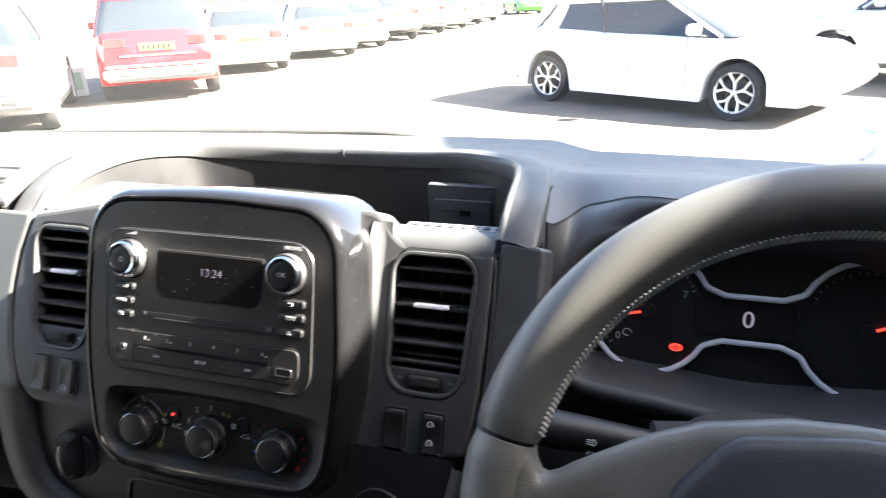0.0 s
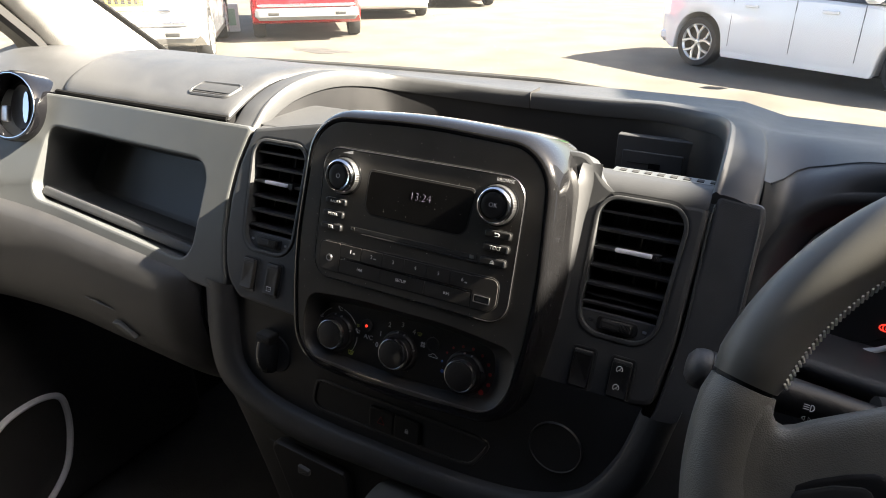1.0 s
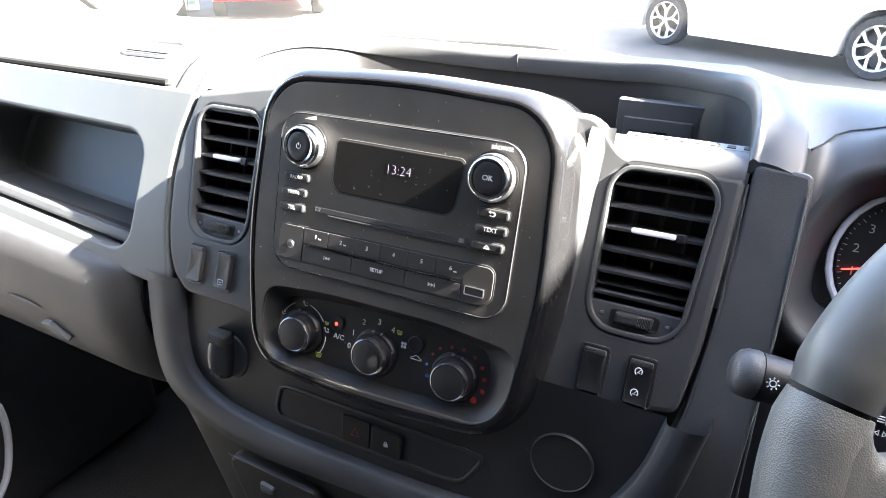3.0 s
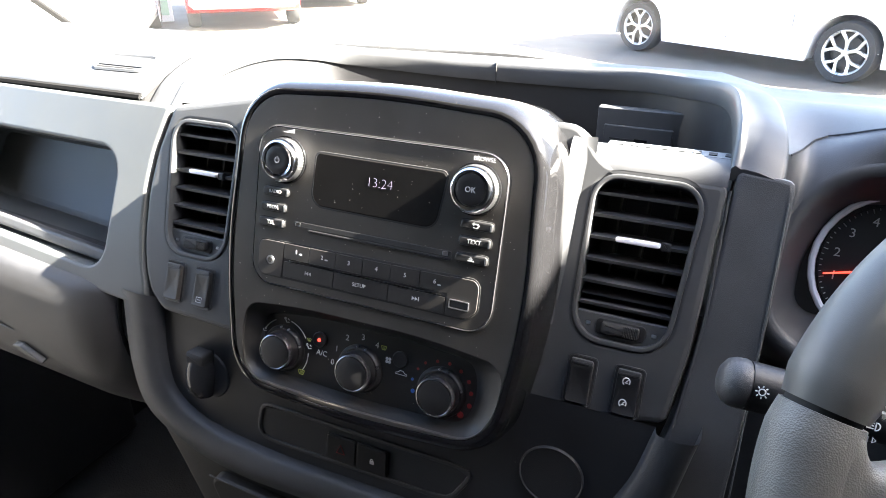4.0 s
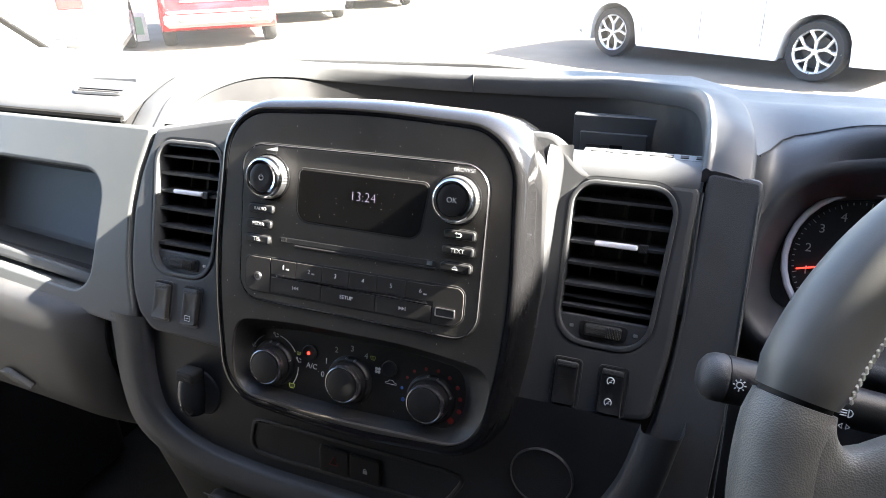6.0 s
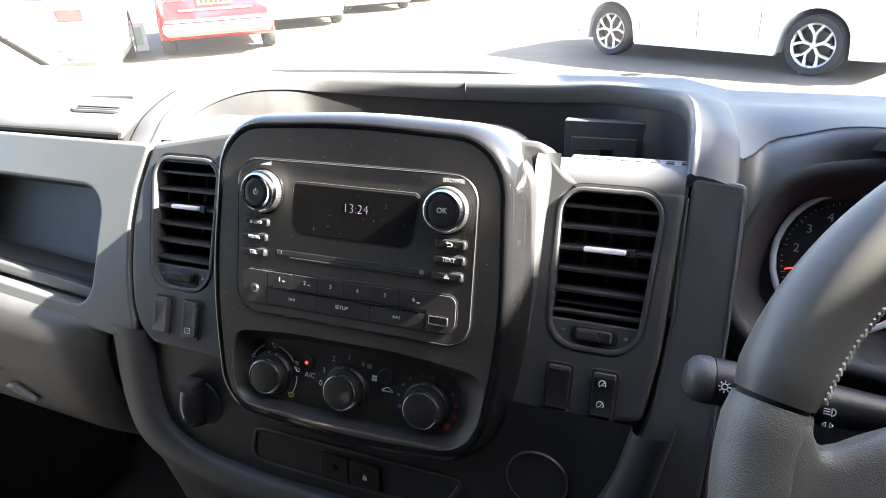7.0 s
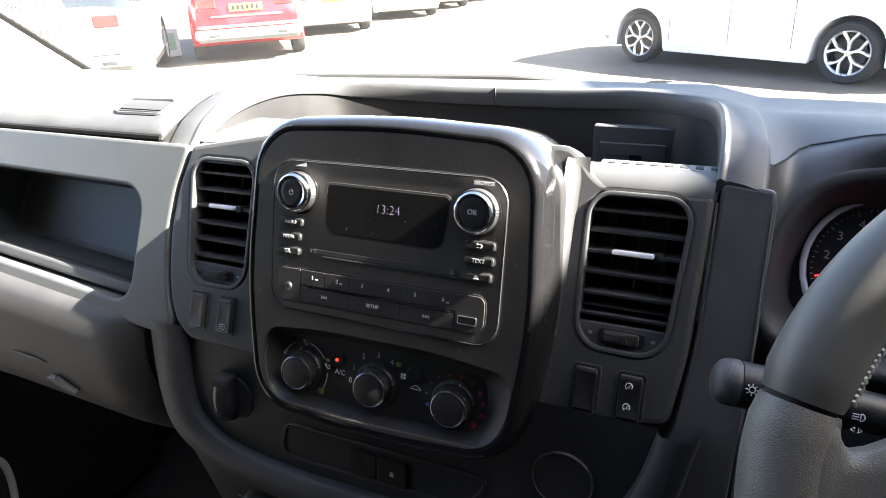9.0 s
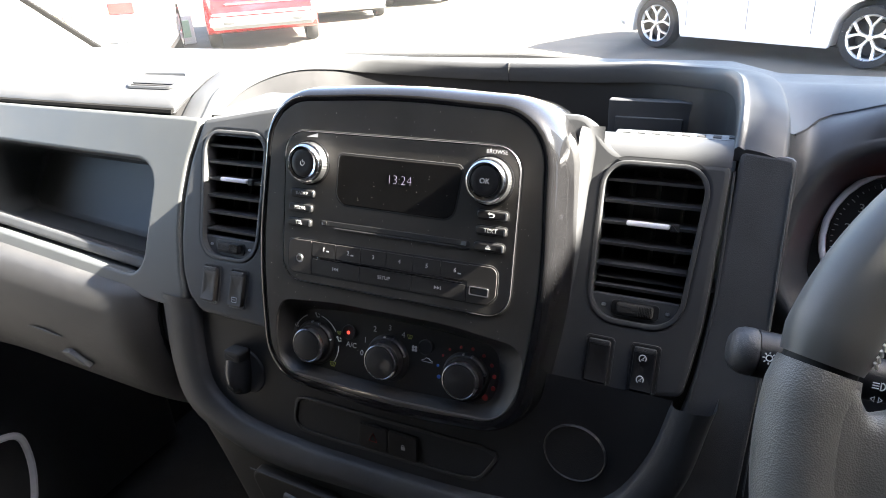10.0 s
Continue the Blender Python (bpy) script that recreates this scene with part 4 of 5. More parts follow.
flow_icon(-0.0968, 1.1605, 0.0052, PRINT)
flow_icon(-0.0750, 1.1722, 0.0052, PRINT)
flow_icon(-0.0522, 1.1560, 0.0052, PRINT)
screen_icon(-0.0520, 1.1605, 0.0032, GREEN)
screen_icon(-0.0572, 1.1330, 0.0050, GREEN)
for t, x, z in (("0", -0.0289, 1.1481), ("1", -0.0261, 1.1593), ("2", -0.0174, 1.1700), ("3", -0.0034, 1.1734), ("4", 0.0091, 1.1702)):
    mark(A, t, 0.0066, x, z, HW + 0.0004, PRINT, heater)
screen_icon(0.0150, 1.1698, 0.0040, GREEN)
mark(A, "A/C", 0.0062, -0.0394, 1.1526, HW + 0.0004, PRINT, heater)
for x, z in ((-0.0420, 1.1660), (0.0298, 1.1676)):
    knob_on(A, x, z, HW, [(0.0064, 0), (0.0064, 0.0012), (0.0058, 0.0018), (0.0005, 0.0016)], BLACK, "push_button", heater, "round push button", 28)
part("led", A.plate(circle(-0.0420, 1.1660, 0.0014, 10), HW + 0.001, HW + 0.0023, 0.0003), RED, heater, "lit red indicator", 0)
for k in range(4):
    a = radians(45 + 90 * k)
    part("fan_mark", A.plate(circle(0.0196 + 0.0017 * math.cos(a), 1.1643 + 0.0017 * math.sin(a), 0.0012, 8), HW, HW + 0.0004, 0.0001), PRINT, heater, "", 0)
part("car_mark", tube([A.at(x, z + HZ, HW + 0.0004) for x, z in [(0.0270, 1.1532), (0.0270, 1.1542), (0.0290, 1.1548), (0.0305, 1.1562), (0.0330, 1.1562), (0.0345, 1.1547), (0.0362, 1.1543), (0.0362, 1.1532)]], 0.0003, 4, True, up=(0, -1, 0.3)), PRINT, heater, "", 0)
for i, (x, z, r, m) in enumerate(((0.0463, 1.1611, 0.0010, DIMRED), (0.0518, 1.1669, 0.0011, DIMRED), (0.0611, 1.1704, 0.0012, DIMRED), (0.0709, 1.1709, 0.0013, DIMRED), (0.0803, 1.1676, 0.0014, DIMRED), (0.0872, 1.1616, 0.0015, DIMRED), (0.0900, 1.1536, 0.0016, DIMRED), (0.0898, 1.1445, 0.0018, DIMRED), (0.0839, 1.1363, 0.0025, DIMRED), (0.0425, 1.1523, 0.0011, BLUE), (0.0439, 1.1437, 0.0016, BLUE))):
    part("heat_dot", A.plate(circle(x - 0.0014, z + HZ, r, 12), HW, HW + 0.0005, 0.0001), m, heater, "", 0)

# ---- lower console details ----
LW = -0.006


def lo(pts, w0, w1, b=0.001):
    return LOW.plate(pts, LW + w0, LW + w1, b)


socket = thing("power_socket", (-0.162, -0.04, 1.0679), "black power socket with a ribbed flap", "power socket")
knob_on(LOW, -0.1675, 1.0931, LW, [(0.0235, 0), (0.0225, 0.0015), (0.0200, 0.0020)], DASH, "socket_ring", socket, "round base ring", 36)
def flap(u, v):
    """A bulging tapered flap; u across, v upwards."""
    half = 0.0098 + 0.0022 * math.sin(math.pi * v) - 0.001 * v
    out = 0.006 + 0.014 * math.sin(math.pi * (0.12 + 0.74 * v)) ** 0.7
    return LOW.at(-0.1720 + 0.003 * v + half * u, 1.0735 + 0.0450 * v, LW + out * (1 - 0.45 * abs(u) ** 3) - (0.016 if abs(u) > 1.0 else 0))


part("flap", grid(flap, [-1.02, -1, -0.9, -0.6, -0.2, 0.2, 0.6, 0.9, 1, 1.02], span(0, 1, 12)), SHEEN, socket, "hinged bulging flap", 60)
part("flap_cap", LOW.plate(round_poly([(-0.1785, 1.1087), (-0.1585, 1.1087), (-0.1575, 1.1201), (-0.1775, 1.1201)], 0.003, 4), LW + 0.004, LW + 0.0175, 0.003), RUBBER, socket)
for k in range(4):
    part("flap_rib", LOW.plate(rect(-0.1717, 1.0775 + 0.0014 * k, 0.016, 0.0006), LW + 0.010, LW + 0.0150, 0.0002), BLACK, socket)
tray = round_poly([(-0.112, 1.0485), (0.073, 1.0505), (0.091, 1.0800), (-0.105, 1.0795)], [0.010, 0.016, 0.004, 0.006], 6)
part("coin_tray", LOW.holed(offset(tray, 0.004), tray, LW - 0.002, LW + 0.0016, 0.0014, None, 120, LW - 0.001), KNEE, lowc, "shallow tray rim")
sw = thing("hazard_switches", (0.002, -0.048, 1.0535), "pair of black hazard and door lock switches", "switch pair")
for x, t in ((-0.0250, "hazard"), (0.0046, "lock")):
    part("switch_gap", lo(rect(x, 1.0622, 0.0300, 0.0245, 0.003), 0.0, 0.0022, 0.0003), RUBBER, sw)
    b = part("switch", lo(rect(x, 1.0622, 0.0284, 0.0228, 0.0025), 0.0, 0.0030, 0.0010), BLACK, sw, "flat switch cap")
    if t == "lock":
        part("lock_mark", join(lo(rect(x + 0.0005, 1.0608, 0.0038, 0.0030, 0.0003, 2), 0.0028, 0.0034, 0.0001), tube([LOW.at(x + 0.0005 + 0.0012 * math.cos(a), 1.0626 + 0.0013 * math.sin(a), LW + 0.0032) for a in span(0, math.pi, 8)], 0.00035, 4, up=(0, -1, 0.3))), PRINT, b, "white padlock mark", 0)
    else:
        part("triangle_mark", tube([LOW.at(px, pz, LW + 0.0032) for px, pz in ((x - 0.004, 1.0591), (x + 0.004, 1.0591), (x, 1.0670))], 0.0004, 4, True, up=(0, -1, 0.3)), DIMRED, b, "dim red warning triangle", 0)
cap = thing("blanking_cap", (0.159, -0.035, 1.0799), "round black blanking cap", "cap")
knob_on(LOW, 0.1515, 1.0995, LW, [(0.0240, 0), (0.0240, 0.0008), (0.0232, 0.0022), (0.0224, 0.0012), (0.0005, 0.0010)], KNEE, "cap_disc", cap, "", 48)

# small storage door and centre pedestal below
pocket = thing("pocket_door", (-0.10, -0.06, 0.9), "dark small storage door in the lower console", "door")
P2 = Panel(0, -0.044, 1.02, 0.0)
part("door_skin", P2.plate(round_poly([(-0.125, 0.85), (-0.058, 0.85), (-0.062, 0.986), (-0.170, 0.992)], [0.02, 0.01, 0.012, 0.012], 6), -0.02, 0.006, 0.003), BLACK, pocket)
part("door_pull", P2.plate(round_poly([(-0.128, 0.962), (-0.112, 0.963), (-0.110, 0.972), (-0.127, 0.975)], 0.003, 4), 0.0, 0.010, 0.003), GREY, pocket, "small grey pull")
part("door_edge", tube([P2.at(-0.166 + 0.1 * f, 0.9905 - 0.0055 * f, 0.0056) for f in span(0, 1, 6)], 0.0009, 6), PANEL, pocket, "fine pale upper edge")
ped = thing("gear_pedestal", (0.04, -0.1, 0.6), "grey plastic pedestal below the centre console", "pedestal")
part("pedestal_body", stack([[(0.035 + (x - 0.035) * k, y * 1.0 - dy, z) for x, y in rect(0.035, -0.10, 0.13, 0.13, 0.03, 6)] for k, dy, z in ((1.25, 0.02, 0.55), (1.1, 0.01, 0.80), (1.0, 0.0, 0.96), (0.97, -0.002, 0.985), (0.88, -0.006, 0.995), (0.5, -0.01, 0.996))]), GREY, ped, "", 60)

# ---- marks on the vent panels ----
for x in (0.1915, ):
    for z, e in ((1.1755, 1), (1.1615, -1)):
        ring = [VR.at(x + 0.0024 * math.cos(a), z + 0.0024 * math.sin(a), 0.0050) for a in span(-0.6, 4.2, 16)]
        part("cruise_mark", join(tube(ring, 0.0004, 4, up=(0, -1, 0.3)), tube([VR.at(x, z, 0.0050), VR.at(x + 0.0014, z + 0.0012, 0.0050)], 0.0004, 4), tube([VR.at(x - 0.001, z - 0.0008, 0.0050), VR.at(x + 0.001, z - 0.0008, 0.0050)], 0.0004, 4)), PRINT, vent_right, "white cruise symbol", 0)
part("fan_side_mark", join(*[tube([VL.at(-0.1635 + px, 1.1685 + pz, 0.0050) for px, pz in ((-0.0028, -0.002), (0.0028, -0.002), (0.0028, 0.002), (-0.0028, 0.002))], 0.0003, 4, True, up=(0, -1, 0.3)), tube([VL.at(-0.165, 1.1685, 0.0050), VL.at(-0.162, 1.1685, 0.0050)], 0.0003, 4)]), PRINT, vent_left, "white heated screen symbol", 0)
for s, th, V, dz, ds, dx in ((1, vent_right, VR, 0.0, 0.0, 0.0), (-1, vent_left, VL, 0.005, 0.0095, -0.0035)):
    for x in (0.1600, 0.1925):
        part("switch_foot", V.plate(rect(s * x + dx, 1.1527 + ds, 0.0165, 0.0026, 0.0006, 2), 0.0, 0.0016, 0.0006), GREY, th)
    for d in (-1, 1):
        part("flow_mark", V.plate(rect(s * 0.1805 + d * 0.0225, 1.2058 + dz, 0.0035, 0.0022, 0.0008, 2), -0.004, -0.0035, 0.0002), SATIN, th, "", 0)

# ---- instruments ----
def dial(cx, cz, R, marks, a0, a1, pointer):
    d = part("dial", C.plate(circle(cx, cz, R - 0.004, 48), 0.0, 0.0025, 0.0006), BLACK, cluster, "black dial with white numbers")
    n = (len(marks) - 1) * 5
    ticks = []
    for i in range(n + 1):
        a = radians(a0 + (a1 - a0) * i / n)
        r0 = R - (0.0085 if i % 5 == 0 else 0.0070)
        ticks.append(tube([C.at(cx + r0 * math.sin(a), cz + r0 * math.cos(a), 0.0028), C.at(cx + (R - 0.0052) * math.sin(a), cz + (R - 0.0052) * math.cos(a), 0.0028)], 0.00035, 4, up=(0, -1, 0.3)))
    part("ticks", join(*ticks), PRINT, d, "", 0)
    for i, t in enumerate(marks):
        a = radians(a0 + (a1 - a0) * i / (len(marks) - 1))
        writing("dial_number", t, 0.0098, C.matrix(cx + (R - 0.0150) * math.sin(a), cz + (R - 0.0150) * math.cos(a), 0.0028), PRINT, d)
    a = radians(pointer)
    part("needle", tube([C.at(cx, cz, 0.005), C.at(cx + (R - 0.008) * math.sin(a), cz + (R - 0.008) * math.cos(a), 0.005)], [0.0012, 0.0006], 6), RED, d, "red needle")
    knob_on(C, cx, cz, 0.0025, [(0.007, 0), (0.0065, 0.004), (0.0005, 0.0045)], BLACK, "needle_hub", d, "", 24)
    return d


dial(0.3520, 1.2205, 0.0500, ["0", "1", "2", "3", "4", "5", "6", "7"], -134, 62, -103)
dial(0.528, 1.2205, 0.0530, ["", "", "", ""], -60, 60, 70)
dsp = part("trip_display", C.plate(rect(0.433, 1.2215, 0.083, 0.031, 0.004), 0.0, 0.0035, 0.0006), SCREEN, cluster, "dark trip display")
writing("speed_digit", "0", 0.021, C.matrix(0.4365, 1.2205, 0.0040), LCD, dsp, "pale glowing zero")
part("warning_lamp", join(tube([C.at(0.3785 + 0.0052 * math.cos(a) , 1.1915 + 0.0028 * math.sin(a), 0.004) for a in span(0, 2 * math.pi * 15 / 16, 16)], 0.0006, 4, True, up=(0, -1, 0.3)), tube([C.at(0.3785 + 0.0028 * math.cos(a), 1.1915 + 0.0028 * math.sin(a), 0.004) for a in span(0, 2 * math.pi * 11 / 12, 12)], 0.0005, 4, True, up=(0, -1, 0.3)), tube([C.at(0.3785, 1.1902, 0.004), C.at(0.3785, 1.1930, 0.004)], 0.0006, 4)), RED, cluster, "lit red brake warning lamp", 0)
part("gauge_mark", tube([C.at(0.335 + 0.004 * math.cos(a), 1.200 + 0.003 * math.sin(a), 0.004) for a in span(0, 5, 10)], 0.0006, 4), PRINT, cluster, "", 0)

# ---- round vent by the passenger door ----
rv = thing("round_vent", (-0.64, 0.0, 1.25), "round air vent with a gloss black and chrome ring", "air vent")
RV = Panel(-0.617, -0.003, 1.304, 0.35)


def rvknob(prof, mat, name, label="", n=48):
    return knob_on(RV, -0.617, 1.304, 0.0, prof, mat, name, rv, label, n)


part("outer_ring", stack([[RV.at(-0.617, 1.304) + RV.u * (r * math.cos(2 * math.pi * k / 48)) + RV.v * (r * math.sin(2 * math.pi * k / 48)) + RV.w * h for k in range(48)] for r, h in ((0.050, -0.02), (0.050, 0.012), (0.049, 0.020), (0.047, 0.024), (0.0445, 0.024), (0.042, 0.018), (0.040, -0.01))], False, False), PIANO, rv, "gloss black ring", 40)
part("chrome_ring", stack([[RV.at(-0.617, 1.304) + RV.u * (r * math.cos(2 * math.pi * k / 48)) + RV.v * (r * math.sin(2 * math.pi * k / 48)) + RV.w * h for k in range(48)] for r, h in ((0.0458, 0.0235), (0.0452, 0.0256), (0.0442, 0.0256), (0.0436, 0.0235))], False, False), CHROME, rv, "thin chrome ring", 40)
rvknob([(0.041, -0.008), (0.02, -0.008), (0.0005, -0.008)], BLACK, "vent_back", "dark duct")
part("vent_ball", stack([[RV.at(-0.609, 1.304) + RV.u * (r * 0.62 * math.cos(2 * math.pi * k / 32)) + RV.v * (r * math.sin(2 * math.pi * k / 32)) + RV.w * h for k in range(32)] for r, h in ((0.034, -0.006), (0.034, 0.006), (0.031, 0.010), (0.024, 0.007), (0.0005, 0.006))], False, True), BLACK, rv, "turning vane", 40)
# The glint inside the vent, shaped as a small chrome oval.
part("vane_glint", stack([[RV.at(-0.604, 1.304) + RV.u * (0.005 * math.cos(2 * math.pi * k / 20)) + RV.v * (0.022 * math.sin(2 * math.pi * k / 20)) + RV.w * h for k in range(20)] for h in (0.004, 0.0085)], False, True), CHROME, rv, "chrome oval standing in for a glint", 40)
part("tab", RV.plate(rect(-0.640, 1.294, 0.012, 0.022, 0.003), -0.006, 0.010, 0.002), SATIN, rv)

turn = Vector((-0.617, -0.003, 1.304))
rv.matrix_basis = Matrix.Translation(turn + Vector((-0.002, 0.029, -0.006))) @ Matrix.Rotation(radians(14), 4, "Z") @ Matrix.Scale(0.92, 4) @ Matrix.Translation(-turn) @ rv.matrix_basis

# ---- passenger door pull ----
pull = thing("door_trim_ring", (-0.72, -0.05, 0.6), "silver oval trim ring on the dark passenger door card", "trim ring")
loop = curve([(-0.742, -0.20, 0.60), (-0.742, -0.137, 0.729), (-0.742, -0.084, 0.790), (-0.742, -0.026, 0.803), (-0.742, 0.016, 0.790), (-0.742, 0.024, 0.755), (-0.742, 0.016, 0.700), (-0.742, -0.007, 0.643), (-0.742, -0.055, 0.600), (-0.742, -0.12, 0.575)], 50)
part("ring", tube(loop, 0.0058, 8, True, up=(1, 0, 0)), TRIMWHITE, pull)
part("door_card", box(-0.80, -0.745, -0.9, 0.30, 0.56, 1.22, 0.02), KNEE, wall_left, "dark door card")

# ---- steering wheel ----
WC, WT = Vector((0.452, -0.136, 1.245)), radians(30)
WA, WB, WN = Vector((1, 0, 0)), Vector((0, math.sin(WT), math.cos(WT))), Vector((0, -math.cos(WT), math.sin(WT)))


def wp(u, v, w=0.0):
    """A point of the wheel's plane; w stands out towards the driver."""
    return WC + WA * u + WB * v + WN * w


def rim_arc(a0, a1, r, n=60, k=20, shrink=0.0):
    rings = []
    for i in range(n):
        a = radians(a0 + (a1 - a0) * i / (n - 1))
        e = min(i, n - 1 - i)
        rr = r - (shrink * (1 - e / 2) if e < 2 else 0)
        rings.append([wp((0.174 + rr * math.cos(q)) * math.cos(a), (0.174 + rr * math.cos(q)) * math.sin(a), rr * 1.05 * math.sin(q)) for q in [2 * math.pi * j / k for j in range(k)]])
    return stack(rings)


wheel = thing("steering_wheel", WC - WN * 0.05, "black leather steering wheel with pale stitching", "steering wheel")
part("upper_rim", rim_arc(11.6, 168.4, 0.0192, 90, 24, 0.0022), LEATHER, wheel, "smooth leather upper rim", 60)
part("lower_rim_left", rim_arc(169.2, 268, 0.0190, 60, 24, 0.0018), LEATHER_P, wheel, "pebbled leather lower rim", 60)
part("lower_rim_right", rim_arc(272, 370.8, 0.0190, 60, 24, 0.0018), LEATHER_P, wheel, "pebbled leather lower rim", 60)
part("rim_core", rim_arc(0, 360, 0.0155, 90, 12), RUBBER, wheel)


def stitches():
    """Short slanted stitches that cross the seam on the rim's inner side."""
    geos = []
    for i in range(150):
        a = radians(14 + 152 * i / 149)
        d = radians(0.36)
        p = []
        for e, q in ((-1, 2.60), (-0.3, 2.70), (0.3, 2.80), (1, 2.90)):
            r = 0.174 + 0.0196 * math.cos(q)
            p.append(wp(r * math.cos(a + d * e), r * math.sin(a + d * e), 0.0196 * 1.05 * math.sin(q)))
        geos.append(tube(p, 0.00075, 5, up=tuple(WN)))
    return join(*geos)


tagged(part("stitching", stitches(), THREAD, wheel, "pale zigzag stitching"), kind="stuff")
def domed(pts, w0, w1, inset, dome=0.0):
    c = (sum(p[0] for p in pts) / len(pts), sum(p[1] for p in pts) / len(pts))
    rings = [[wp(u, v, w0) for u, v in pts], [wp(u, v, w1 - inset) for u, v in pts], [wp(u, v, w1 - inset * 0.3) for u, v in offset(pts, -inset * 0.3)], [wp(u, v, w1) for u, v in offset(pts, -inset)]]
    for f in (0.9, 0.75, 0.5, 0.2):
        rings.append([wp(c[0] + (u - c[0]) * f, c[1] + (v - c[1]) * f, w1 + dome * (1 - f)) for u, v in offset(pts, -inset)])
    return stack(rings)


def spoke_mesh():
    """The crossbar: stations from the rim to the middle, mirrored; each gives upper edge, lower edge and height."""
    st = [(-0.180, 0.040, -0.095, 0.004), (-0.170, 0.036, -0.090, 0.0150), (-0.161, 0.032, -0.086, 0.0150), (-0.1560, 0.0275, -0.083, 0.0125), (-0.1540, 0.0215, -0.081, 0.0115), (-0.1515, 0.0175, -0.079, 0.0110), (-0.1480, 0.0165, -0.077, 0.0105), (-0.1424, 0.0188, -0.074, 0.0100), (-0.1345, 0.0240, -0.071, 0.0092), (-0.1245, 0.0296, -0.068, 0.0085), (-0.1110, 0.0372, -0.066, 0.0080), (-0.0980, 0.0444, -0.068, 0.0075), (-0.0720, 0.0548, -0.075, 0.0070), (-0.0310, 0.0628, -0.090, 0.0070), (0.0, 0.0640, -0.095, 0.0070)]
    rings = []
    for u, vt, vb, w in st + [(-u, vt, vb, w) for u, vt, vb, w in st[-2::-1]]:
        mid = [(vt - 0.011 + (vb + 0.022 - vt) * k / 6, w) for k in range(7)]
        rings.append([wp(u, v, q) for v, q in [(vt - 0.006, -0.022), (vt, -0.012), (vt, w - 0.0065), (vt - 0.0018, w - 0.0024), (vt - 0.0055, w - 0.0004)] + mid + [(vb + 0.004, w - 0.002), (vb, w - 0.008), (vb, -0.022)]])
    return stack(rings)


part("spokes", spoke_mesh(), LEATHER_P, wheel, "pebbled grey-black spokes", 60)
hubo = round_poly([(-0.080, -0.060), (-0.045, -0.085), (0.045, -0.085), (0.080, -0.060), (0.088, 0.02), (0.060, 0.052), (0.0, 0.060), (-0.060, 0.052), (-0.088, 0.02)], [0.03, 0.03, 0.03, 0.03, 0.03, 0.03, 0.1, 0.03, 0.03], 6)
part("airbag_cover", domed(hubo, -0.01, 0.014, 0.006, 0.010), DASH, wheel, "domed grained airbag cover", 60)
bt = round_poly([(-0.148, -0.030), (-0.100, -0.034), (-0.096, 0.012), (-0.118, 0.004), (-0.140, -0.008)], 0.008, 5)
pad = part("button_pad", domed(bt, 0.0, 0.0095, 0.002), BLACK, wheel, "black cruise button pad")
part("button", domed(round_poly([(-0.140, -0.026), (-0.106, -0.028), (-0.104, 0.002), (-0.122, -0.003), (-0.138, -0.012)], 0.005, 4), 0.006, 0.0112, 0.0015), RUBBER, pad)

# column and stalk
column = thing("steering_column", (0.45, 0.02, 1.2), "black plastic steering column shroud with a control stalk", "steering column")
colr = []
for f, r, dy in ((0, 0.048, 0.0), (0.25, 0.052, 0), (0.6, 0.058, 0), (1, 0.068, 0)):
    c = WC - WN * (0.03 + 0.15 * f) + Vector((0, 0, 0.0))
    colr.append([c + WA * (r * 1.15 * math.copysign(abs(math.cos(q)) ** 0.7, math.cos(q))) + WB * (r * 0.8 * math.copysign(abs(math.sin(q)) ** 0.7, math.sin(q))) for q in [2 * math.pi * k / 32 for k in range(32)]])
part("shroud", stack(colr), DASH, column, "", 50)
s0, s1 = Vector((0.395, -0.02, 1.205)), Vector((0.244, -0.046, 1.229))
st = [s0.lerp(s1, f) for f in (0, 0.15, 0.3, 0.45, 0.6, 0.75, 0.905)]
stalk = part("stalk", tube(st, [0.009, 0.010, 0.0112, 0.0122, 0.0130, 0.0136, 0.0138], 20), BLACK, column, "black lamp stalk", 50)
ends = [s0.lerp(s1, f) for f in (0.907, 0.915, 0.95, 0.975, 0.995, 1.0)]
part("stalk_tip", tube(ends, [0.0134, 0.0141, 0.0138, 0.0122, 0.008, 0.002], 20), DASH, stalk, "grey turning end of the stalk", 60)
part("stalk_root", tube([Vector((0.36, -0.02, 1.208)), Vector((0.41, -0.012, 1.206))], [0.016, 0.02], 16), RUBBER, column, "black stalk boot")

LM = Matrix((Vector((0.99, 0.1, -0.1)).normalized(), Vector((0.05, 0.45, 0.89)).normalized(), Vector((0.1, -0.89, 0.45)).normalized())).transposed().to_4x4()


def stalk_mark(c, strokes, r=0.0004):
    m = Matrix.Translation(c) @ LM
    part("lamp_mark", join(*[tube([m @ Vector((x * 0.7, y * 0.7, 0)) for x, y in q], r, 4, up=(0, -1, 0.3)) for q in strokes]), PRINT, stalk, "white lamp mark", 0)


